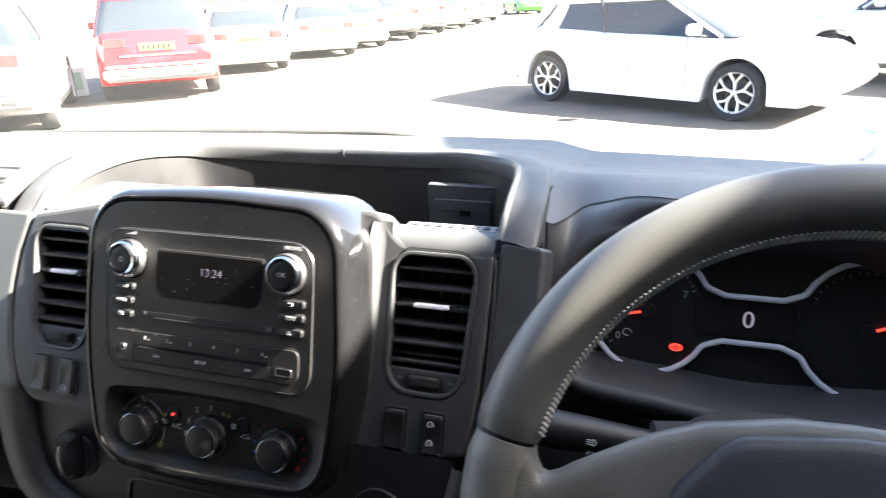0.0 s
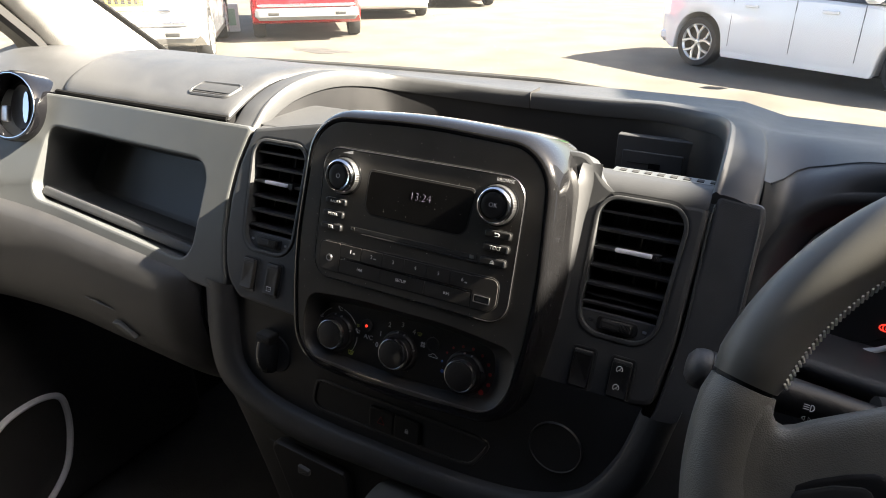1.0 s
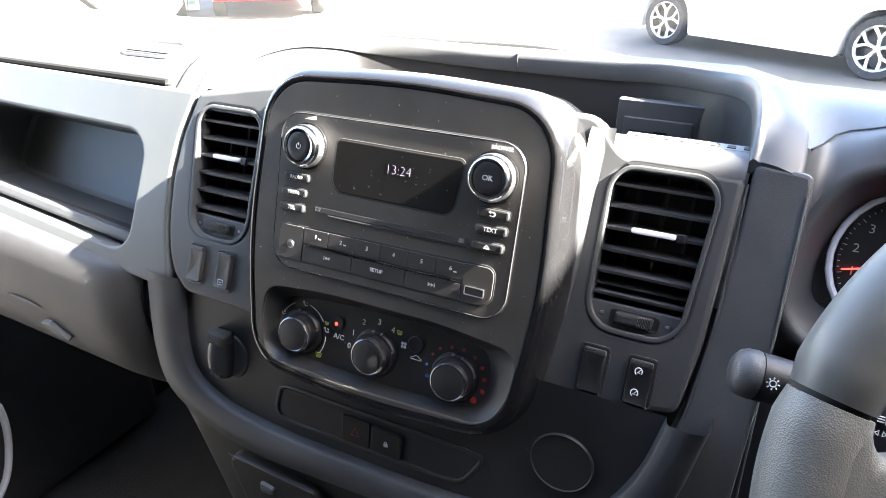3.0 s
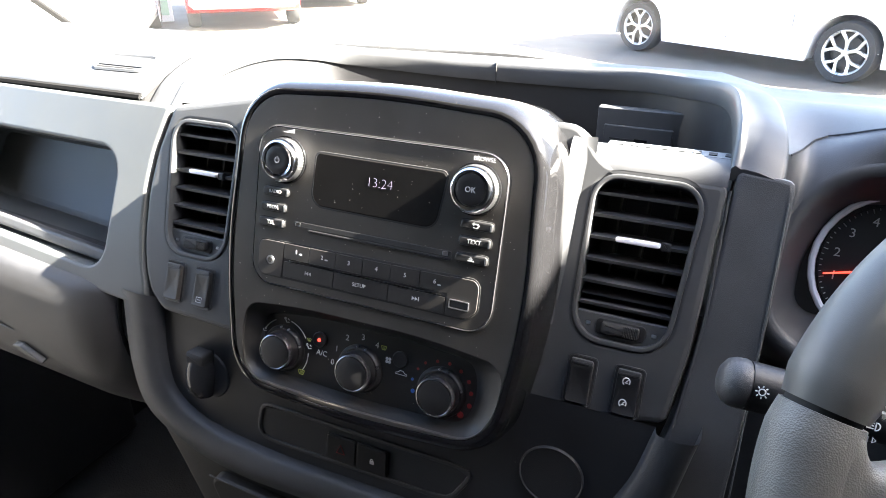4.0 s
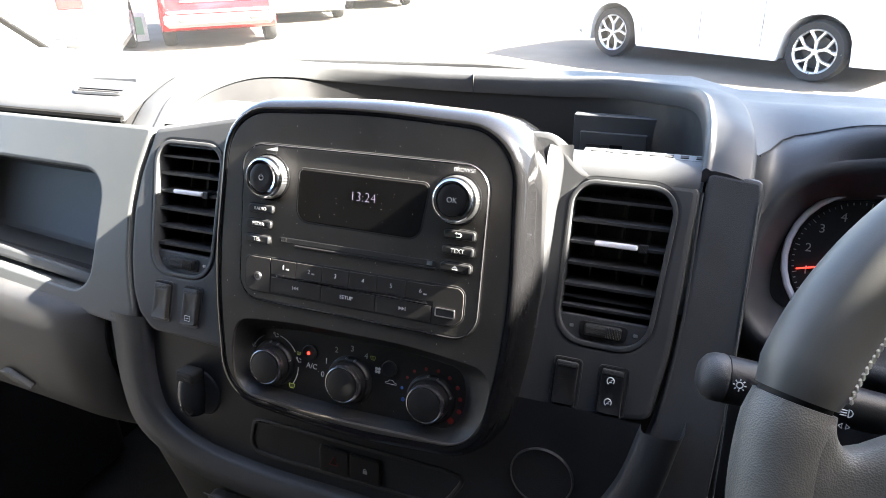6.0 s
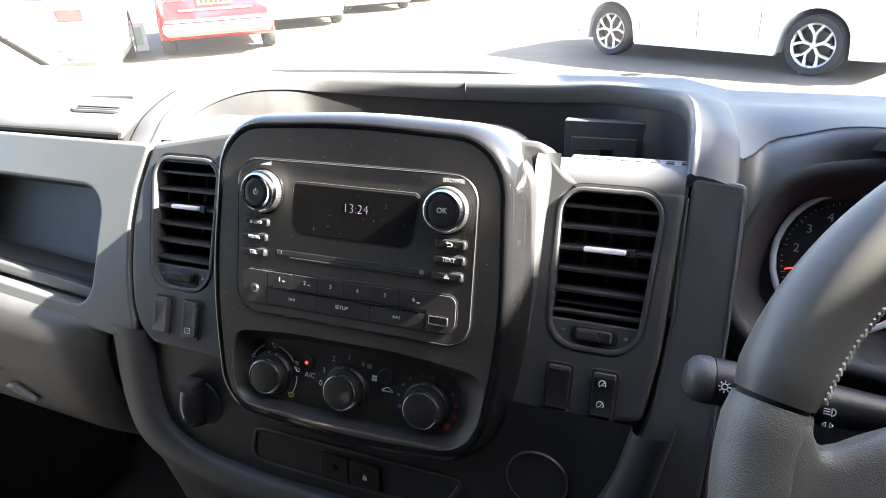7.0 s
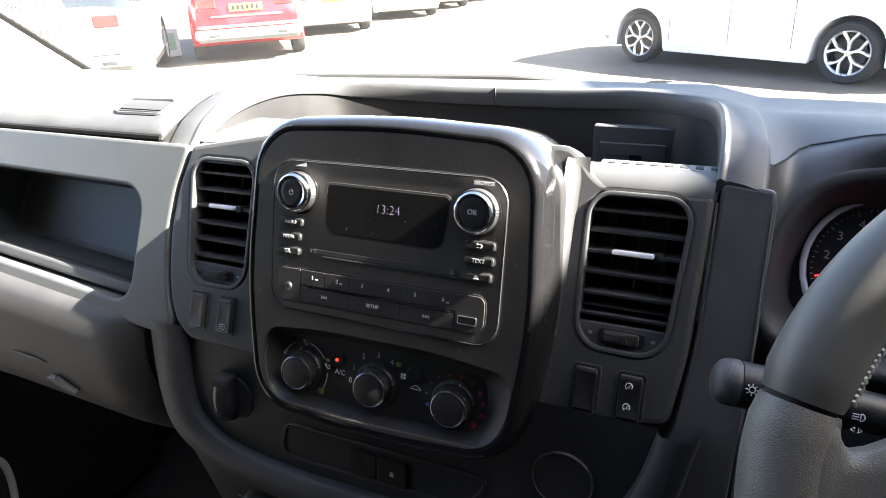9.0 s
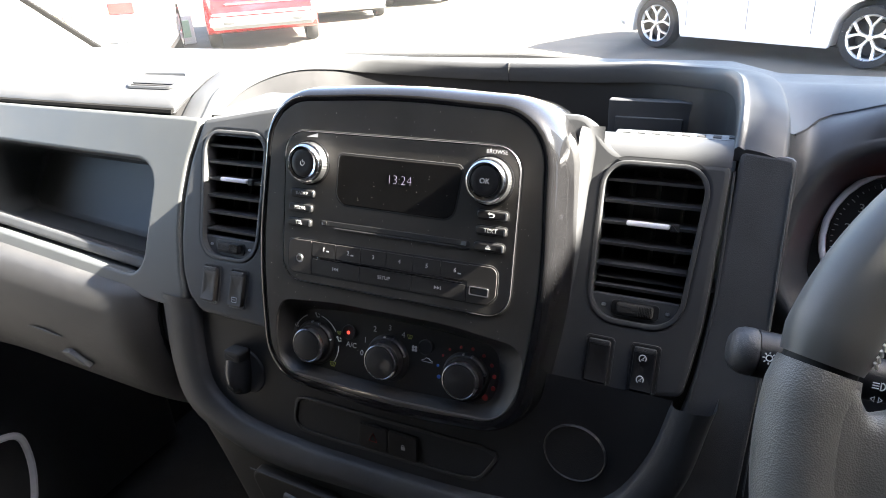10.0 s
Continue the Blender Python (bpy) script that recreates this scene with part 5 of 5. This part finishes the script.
sc = s0.lerp(s1, 0.855) + Vector((0, -0.0134, 0.0068))
stalk_mark(sc, [[(0.0024 * math.cos(a), 0.0024 * math.sin(a)) for a in span(0, 6.2832, 14)]] + [[(0.0034 * math.cos(a), 0.0034 * math.sin(a)), (0.0050 * math.cos(a), 0.0050 * math.sin(a))] for a in [math.pi / 4 * k for k in range(8)]])
sd = s0.lerp(s1, 0.47) + Vector((-0.002, -0.0130, 0.0045))
stalk_mark(sd, [[(0.003 * math.cos(a), 0.003 * math.sin(a)) for a in span(-1.57, 1.57, 9)] + [(0, -0.003)]] + [[(-0.006, e), (-0.0012, e)] for e in (-0.002, 0, 0.002)], 0.00036)
stalk_mark(sd + Vector((-0.001, -0.002, -0.0075)), [[(-0.004, 0), (-0.0015, 0.002), (-0.0015, -0.002), (-0.004, 0)], [(0.004, 0), (0.0015, 0.002), (0.0015, -0.002), (0.004, 0)]], 0.00036)

# ---- cars outside ----
PAINT = {k: material(k + "_paint", c, 0.25, m, var=0.03, scale=3, coat=1.0, rvar=0.03) for k, c, m in (("white", (0.8, 0.8, 0.8), 0), ("red", (0.45, 0.015, 0.02), 0.2), ("silver", (0.55, 0.56, 0.58), 0.6), ("graphite", (0.06, 0.065, 0.075), 0.5), ("green", (0.03, 0.3, 0.02), 0.1))}
CARGLASS = material("car_glass", (0.02, 0.025, 0.03), 0.05, var=0, spec=0.8)
TYRE = material("tyre", (0.02, 0.02, 0.02), 0.85, bump=0.3, bump_scale=200)
ALLOY = material("alloy", (0.72, 0.72, 0.72), 0.3, 0.9, var=0.05)
LAMP_R = material("tail_lamp", (0.5, 0.02, 0.02), 0.15, var=0, coat=1.0)
LAMP_W = material("head_lamp", (0.6, 0.62, 0.65), 0.1, 0.5, var=0, coat=1.0)
BUMPER = material("bumper_grey", (0.16, 0.165, 0.17), 0.45, var=0.08, scale=8)
PLATE_Y = material("rear_plate", (0.75, 0.55, 0.04), 0.5, var=0)


def lathe(c, prof, n=36):
    """Turned about the line through c along y; profile of (radius, y)."""
    return stack([[(c[0] + r * math.cos(2 * math.pi * k / n), c[1] + y, c[2] + r * math.sin(2 * math.pi * k / n)) for k in range(n)] for r, y in prof], False, False)


def road_wheel(parent, c, s, r, spokes=5):
    """s: the side, -1 or 1, on which the wheel's face lies."""
    rr = r * 0.72
    w = part("wheel", lathe(c, [(rr, -0.09 * s), (r * 0.93, -0.10 * s), (r * 0.99, -0.07 * s), (r, 0), (r * 0.99, 0.07 * s), (r * 0.94, 0.105 * s), (rr * 1.03, 0.10 * s), (rr, 0.085 * s)]), TYRE, parent, "black tyre on an alloy wheel", 60)
    part("rim", lathe(c, [(rr * 1.02, 0.095 * s), (rr, 0.10 * s), (rr * 0.93, 0.088 * s), (rr * 0.91, 0.07 * s)]), ALLOY, w, "", 40)
    part("barrel", lathe(c, [(rr * 0.915, 0.072 * s), (rr * 0.9, -0.05 * s), (0.01, -0.05 * s)]), BLACK, w, "", 40)
    part("brake_disc", lathe(c, [(0.01, 0.0), (rr * 0.68, 0.0), (rr * 0.68, -0.02 * s)]), BLACK, w)
    for k in range(spokes):
        a = 2 * math.pi * k / spokes + 0.3
        for d in (-1, 1):
            q = [(0.12, 0.03), (0.46, 0.07), (0.62, 0.16), (0.97, 0.36)]
            p = [Vector((c[0] + rr * f * math.cos(a + d * e), c[1] + (0.074 + 0.014 * f) * s, c[2] + rr * f * math.sin(a + d * e))) for f, e in q]
            part("spoke", tube(p, [rr * 0.07, rr * 0.065, rr * 0.075, rr * 0.085], 6, up=(0, 1, 0)), ALLOY, w)
    part("hub_cap", lathe(c, [(rr * 0.17, 0.06 * s), (rr * 0.15, 0.092 * s), (rr * 0.12, 0.098 * s), (0.005, 0.1 * s)], 20), ALLOY, w)
    return w


def interp(x, pts):
    for (a, p), (b, q) in zip(pts, pts[1:]):
        if x <= b:
            f = (x - a) / (b - a)
            f = max(0, min(1, f))
            f = f * f * (3 - 2 * f)
            return p + (q - p) * f
    return pts[-1][1]


def make_car(name, label, paint, L, W, H, wb, r, kind, category="car", back=0.02):
    """A car at the origin, its front towards +x."""
    car = thing(name, (0, 0, 0), label, category, "cars in the car park")
    h, hw = L / 2, W / 2
    ax = (-wb / 2 - back, wb / 2 - back)
    if kind == "hatch":
        belt = [(-h, 0.82), (-h + 0.10, 0.98), (-h + 0.5, 0.99), (0.0, 0.93), (h - 1.25, 0.90), (h - 0.5, 0.80), (h - 0.12, 0.66), (h, 0.5)]
        cab = (-h + 0.10, h - 1.05, -h + 0.52, h - 2.0)
    elif kind == "van":
        belt = [(-h, 1.1), (-h + 0.1, 1.2), (0, 1.2), (h - 1.0, 1.15), (h - 0.4, 1.05), (h - 0.1, 0.85), (h, 0.6)]
        cab = (-h + 0.02, h - 0.45, -h + 0.05, h - 1.45)
    else:
        belt = [(-h, 0.95), (-h + 0.08, 1.10), (-h + 0.5, 1.13), (0, 1.08), (h - 1.3, 1.05), (h - 0.5, 0.97), (h - 0.1, 0.82), (h, 0.6)]
        cab = (-h + 0.06, h - 1.1, -h + 0.42, h - 1.85)
    low = 0.20 if kind == "hatch" else 0.26
    xs = sorted(set([round(x, 4) for x in span(-h, h, 60)] + [round(a + d, 4) for a in ax for d in span(-r - 0.07, r + 0.07, 25)]))
    rings = []
    for x in xs:
        t = abs(x) / h
        w = hw * (1 - 0.16 * max(0, (t - 0.72) / 0.28) ** 2.2)
        zt = interp(x, belt)
        zb = low + 0.20 * max(0, (t - 0.86) / 0.14) ** 2 if kind != "suv" else low + 0.17 * min(1, max(0, (t - 0.82) / 0.1))
        arch = zb
        for a in ax:
            d = abs(x - a)
            R = r + 0.055
            if d < R:
                arch = max(arch, r + math.sqrt(R * R - d * d))
        z1 = min(max(arch, zb), zt - 0.10)
        z2 = max(z1 + 0.015, zb + 0.10)
        sec = [(w * 0.86, z1), (w * 0.985, z1 + 0.004), (w * 0.995, z2), (w, z2 + (zt - z2) * 0.35), (w * 0.985, z2 + (zt - z2) * 0.72), (w * 0.955, zt - 0.035), (w * 0.90, zt - 0.006), (w * 0.5, zt + 0.018)]
        rings.append([(x, y, z) for y, z in sec] + [(x, -y, z) for y, z in sec[::-1]])
    body = part("body", stack(rings), paint, car, "", 40)
    # glasshouse
    xb0, xb1, xt0, xt1 = cab
    zb_, zr = interp((xb0 + xb1) / 2, belt) - 0.03, H

    def house(f, grow=0.0):
        e = 1 - (1 - f) ** 1.6
        x0, x1 = xb0 + (xt0 - xb0) * e, xb1 + (xt1 - xb1) * f
        w = hw * (0.90 - 0.20 * f ** 1.4) + grow
        z = zb_ + (zr - 0.05 - zb_) * f
        arch = 0.15 if kind == "hatch" else 0.0
        return [(px, py, z + 0.015 * (1 - ((px - (x0 + x1) / 2) / (x1 - x0) * 2) ** 2) - arch * f * max(0.0, ((x0 + x1) / 2 + 0.25 - px) / (x1 - x0)) ** 2) for px, py in rect((x0 + x1) / 2, 0, x1 - x0 + grow, 2 * w, 0.14, 4)]
    wall = paint if kind == "van" else CARGLASS
    part("window_band", stack([house(f) for f in (0, 0.25, 0.5, 0.75, 0.9)]), wall, car, "dark tinted windows" if kind != "van" else "", 50)
    roof = [house(0.88, 0.012), house(0.96, 0.008)]
    top = house(1.0, -0.02)
    c = ((xt0 + xt1) / 2, 0)
    roof += [[(x, y, z + 0.012) for x, y, z in top], [(c[0] + (x - c[0]) * 0.75, y * 0.75, zr - 0.008) for x, y, z in top], [(c[0] + (x - c[0]) * 0.3, y * 0.3, zr) for x, y, z in top]]
    part("roof", stack(roof), paint, car, "", 50)
    if kind != "van":
        for s in (-1, 1):
            for nm, fx in (("front_pillar", 0.985), ("middle_pillar", 0.47), ("rear_pillar", 0.06)):
                pts = []
                for f in (0, 0.3, 0.6, 0.92):
                    e = 1 - (1 - f) ** 1.6
                    x0, x1 = xb0 + (xt0 - xb0) * e, xb1 + (xt1 - xb1) * f
                    w = hw * (0.90 - 0.20 * f ** 1.4)
                    k = fx if nm != "front_pillar" else 0.955
                    pts.append((x0 + (x1 - x0) * k, s * (w - (0.012 if nm != "middle_pillar" else 0.0)), zb_ + (zr - 0.05 - zb_) * f))
                part(nm, tube(pts, [0.06, 0.045, 0.045, 0.05] if nm == "rear_pillar" else 0.03, 6, squash=0.8), BLACK if nm == "middle_pillar" else paint, car)
            if kind == "hatch":
                def quarter(u, f):
                    e = 1 - (1 - f) ** 1.6
                    x0, x1 = xb0 + (xt0 - xb0) * e, xb1 + (xt1 - xb1) * f
                    px = x0 + 0.03 + (x1 - x0) * (0.20 - 0.02 * f) * u
                    return (px, s * (hw * (0.90 - 0.20 * f ** 1.4) + 0.006 - 0.05 * (1 - u) ** 4), zb_ + (zr - 0.05 - zb_) * f - 0.15 * f * max(0.0, ((x0 + x1) / 2 + 0.25 - px) / (x1 - x0)) ** 2)
                part("rear_quarter", grid(quarter, span(0, 1, 6), span(0, 0.95, 7)), paint, car, "", 60)
            mx = xb1 - 0.42
            part("door_mirror", box(mx - 0.06, mx + 0.08, min(s * (hw - 0.02), s * (hw + 0.16)), max(s * (hw - 0.02), s * (hw + 0.16)), zb_ + 0.02, zb_ + 0.15, 0.05), paint, car)
            for x in (0.35, -0.62):
                part("door_handle", box(x - 0.2, x - 0.02, min(s * hw * 0.98, s * (hw + 0.012)), max(s * hw * 0.98, s * (hw + 0.012)), zb_ - 0.12, zb_ - 0.085, 0.01), paint, car)
            for x in (xb1 - 0.50, 0.02 - 0.18, -0.98):
                part("door_seam", tube([(x, s * (hw * 0.995 + 0.001), low + 0.12), (x, s * (hw * 1.0 + 0.001), low + 0.35), (x - 0.02, s * (hw * 0.965 + 0.001), zb_ - 0.01)], 0.004, 5), BLACK, car)
            part("side_sill", box(ax[0] + r + 0.08, ax[1] - r - 0.08, min(s * hw * 0.9, s * (hw * 0.99)), max(s * hw * 0.9, s * (hw * 0.99)), low - 0.02, low + 0.07, 0.01), paint if kind == "hatch" else BLACK, car)
    for s in (-1, 1):
        for a in ax:
            road_wheel(car, (a, s * (hw - 0.115), r), s, r)
        y0, y1 = sorted((s * hw * 0.48, s * hw * 0.80))
        part("tail_lamp", box(-h - 0.012, -h + 0.16, y0, y1, interp(-h + 0.06, belt) - 0.20, interp(-h + 0.06, belt) - 0.06, 0.02), LAMP_R, car, "red tail lamp")
        y0, y1 = sorted((s * hw * 0.50, s * hw * 0.86))
        part("head_lamp", box(h - 0.28, h - 0.03, y0, y1, 0.62 if kind == "hatch" else 0.75, 0.74 if kind == "hatch" else 0.88, 0.02), LAMP_W, car, "clear head lamp")
        if kind == "suv":
            part("exhaust_tip", box(-h - 0.038, -h + 0.1, s * hw * 0.58 - 0.11, s * hw * 0.58 + 0.11, 0.425, 0.50, 0.02), CHROME, car, "bright exhaust trim")
            part("exhaust_mouth", box(-h - 0.045, -h + 0.08, s * hw * 0.58 - 0.085, s * hw * 0.58 + 0.085, 0.442, 0.483, 0.01), RUBBER, car)
            part("mud_flap", box(ax[0] - r - 0.06, ax[0] - r - 0.03, min(s * hw * 0.80, s * hw * 0.97), max(s * hw * 0.80, s * hw * 0.97), 0.30, 0.55, 0.005), BLACK, car)
    part("rear_bumper", box(-h - 0.03 - (0.006 if kind == "suv" else 0), -h + 0.35, -hw * 0.90, hw * 0.90, low + (0.06 if kind == "hatch" else 0.10), low + (0.24 if kind == "hatch" else 0.325), 0.10), BUMPER if kind != "hatch" else paint, car, "lower rear bumper")
    if kind == "suv":
        part("bumper_strip", box(-h - 0.04, -h + 0.3, -hw * 0.86, hw * 0.86, low + 0.315, low + 0.36, 0.10), SATIN, car, "silver skid strip")
        part("tailgate_strip", box(-h - 0.02, -h + 0.08, -hw * 0.6, hw * 0.6, 0.735, 0.765, 0.01), CHROME, car, "chrome tailgate strip")
    pl = part("plate", box(-h - 0.03, -h + 0.05, -0.26, 0.26, 0.82 if kind == "suv" else 0.66, 0.93 if kind == "suv" else 0.77), PLATE_Y, car, "yellow rear plate", 0)
    for k in range(6):
        y = -0.20 + 0.075 * k
        part("plate_bar", box(-h - 0.033, -h - 0.029, y, y + 0.045, 0.84 if kind == "suv" else 0.68, 0.91 if kind == "suv" else 0.75), BLACK, pl)
    part("underbody", box(-h + 0.3, h - 0.3, -hw * 0.8, hw * 0.8, low - 0.03 + (0.14 if kind == "suv" else 0), low + 0.25, 0.02), BLACK, car, "dark underbody")
    return car


def place(x, y, yaw):
    return pose(x, y, 0, 0, 0, yaw)


def rear_at(car_dims, x, y, yaw):
    """Place by the outer foot of the right rear tyre."""
    L, W, wb = car_dims
    a = radians(yaw)
    lx, ly = -wb / 2 - 0.02, -(W / 2 - 0.02)
    return place(x - (lx * math.cos(a) - ly * math.sin(a)), y - (lx * math.sin(a) + ly * math.cos(a)), yaw)


YAW = 131.8
white_hatch = make_car("hatchback_car", "white hatchback with alloy wheels and dark windows", PAINT["white"], 4.31, 1.80, 1.42, 2.65, 0.318, "hatch", back=0.13)
white_hatch.matrix_basis = place(0.54, 9.065, -29.2)
red_suv = make_car("suv_car", "red sport utility car with a silver rear skid strip", PAINT["red"], 4.75, 1.89, 1.69, 2.78, 0.365, "suv")
red_suv.matrix_basis = rear_at((4.75, 1.89, 2.78), -7.23, 9.80, YAW)
silver_suv = make_car("suv_car", "pale silver sport utility car parked in the row", PAINT["silver"], 4.5, 1.86, 1.65, 2.67, 0.35, "suv")
silver_suv.matrix_basis = rear_at((4.5, 1.86, 2.67), -7.25, 6.34, YAW)
row_white = make_car("hatchback_car", "white hatchback parked in the angled row", PAINT["white"], 4.25, 1.79, 1.46, 2.6, 0.315, "hatch")
row_white.matrix_basis = rear_at((4.25, 1.79, 2.6), -7.95, 13.4, YAW)
dark_suv = make_car("suv_car", "dark graphite sport utility car in the angled row", PAINT["graphite"], 4.6, 1.87, 1.66, 2.7, 0.355, "suv")
dark_suv.matrix_basis = rear_at((4.6, 1.87, 2.7), -8.05, 22.4, YAW)
for x, y in ((-7.8, 16.7), (-8.0, 19.4), (-8.1, 29.0), (-8.2, 35.2)):
    copy_thing(row_white, rear_at((4.25, 1.79, 2.6), x, y, YAW))
for x, y in ((-8.1, 25.7), (-8.2, 32.0)):
    copy_thing(silver_suv, rear_at((4.5, 1.86, 2.67), x, y, YAW))
tagged(copy_thing(silver_suv, place(4.35, 11.25, 151)), "pale silver sport utility car behind the white hatchback")
tagged(copy_thing(dark_suv, place(8.6, 15.2, 151)), "dark graphite sport utility car farther across the lot")
green_car = make_car("hatchback_car", "bright green small car at the end of the row", PAINT["green"], 3.9, 1.7, 1.5, 2.45, 0.3, "hatch")
green_car.matrix_basis = place(-8.6, 44.5, -60)
# Unseen van, added to cast shade over the driver's side of the dash.
shade_van = make_car("unseen_shade_van", "unseen white panel van added to shade the dash", PAINT["white"], 5.2, 1.95, 2.750, 3.1, 0.34, "van", "van")
shade_van.matrix_basis = place(2.75, 0.672, 107)

# latch on the knee roll, board and stain on the lot
P3 = Panel(0, -0.0475, 1.09, -0.2)
part("latch_slot", tube([P3.at(-0.457, 1.094, 0.001), P3.at(-0.43, 1.0935, 0.0015), P3.at(-0.404, 1.090, 0.001)], [0.0005, 0.0016, 0.0005], 6), GREY, roll, "thin moulded latch edge")
part("latch", P3.plate(round_poly([(-0.413, 1.073), (-0.397, 1.075), (-0.369, 1.0555), (-0.390, 1.060)], 0.0015, 3), -0.004, 0.0075, 0.001), GREY, roll, "small tapered latch")
board = thing("low_board", (-9.6, 8.85, 0), "white framed low board with a green panel", "board")
part("board_frame", box(-9.85, -9.35, 8.84, 8.90, 0.0, 0.50, 0.02), PAINT["white"], board)
part("board_panel", box(-9.78, -9.42, 8.82, 8.845, 0.12, 0.42, 0.005), material("green_panel", (0.35, 0.52, 0.38), 0.5, var=0.1), board, "green panel")
board.matrix_basis = board.matrix_basis @ Matrix.Rotation(radians(55), 4, "Z")
stain = [(-6.52 + (0.52 + 0.08 * math.sin(3 * a) + 0.06 * math.sin(7 * a + 1)) * math.cos(a), 7.78 + (0.22 + 0.05 * math.sin(4 * a)) * math.sin(a), 0.004) for a in span(0, 6.15, 30)]
tagged(part("ground_stain", (stain, [tuple(range(30))]), material("patched_asphalt", (0.05, 0.049, 0.047), 0.85, var=0.4, scale=6), None, "", 0), "dark patch of repaired asphalt", "asphalt patch", "", "structure")

# ---- dust and specks ----
rng = random.Random(7)
DUST = material("dust", (0.55, 0.52, 0.46), 0.9, var=0)


def specks(n, spot, big):
    """Tiny irregular flakes; spot() gives a place and two directions along the surface."""
    V0, F0 = [], []
    for _ in range(n):
        p, a, b = spot()
        r = big * (0.35 + 0.65 * rng.random() ** 3)
        k0 = len(V0)
        turn = rng.random() * 6
        for k in range(5):
            q = r * (0.6 + 0.5 * rng.random())
            V0.append(p + a * (q * math.cos(turn + 1.257 * k)) + b * (q * math.sin(turn + 1.257 * k)))
        F0.append(tuple(range(k0, k0 + 5)))
    return V0, F0


def on_face():
    x, z = rng.uniform(-0.115, 0.118), rng.uniform(1.185, 1.343)
    inside = abs(x) < 0.1005 and abs(z - 1.2635) < 0.0585
    w = 0.0026 if (-0.045 < x < 0.05 and 1.272 < z < 1.304) else (0.0018 if inside else 0.0002)
    return A.at(x, z, w), A.u, A.v


def on_heater():
    return A.at(rng.uniform(-0.10, 0.10), rng.uniform(1.135, 1.175), HW + 0.0002), A.u, A.v


def on_screen():
    u, v = rng.uniform(-0.55, 0.62), rng.uniform(0.02, 0.36)
    p = Vector(screen_point(u, v)) + Vector((0, -0.002, -0.002))
    return p, Vector((1, 0, 0)), Vector((0, -0.8, 0.6))


def on_low():
    return LOW.at(rng.uniform(-0.18, 0.16), rng.uniform(1.06, 1.12), LW + 0.0004), LOW.u, LOW.v


tagged(part("face_dust", specks(190, on_face, 0.00055), DUST, radio, "", 0), "fine pale dust on the radio face", kind="stuff")
tagged(part("panel_dust", specks(30, on_heater, 0.0004), DUST, heater, "", 0), "fine pale dust", kind="stuff")
tagged(part("console_dust", specks(30, on_low, 0.0004), DUST, lowc, "", 0), "fine pale dust", kind="stuff")
tagged(part("glass_dust", specks(110, on_screen, 0.0011), DUST, windscreen, "", 0), "pale specks on the glass", kind="stuff")
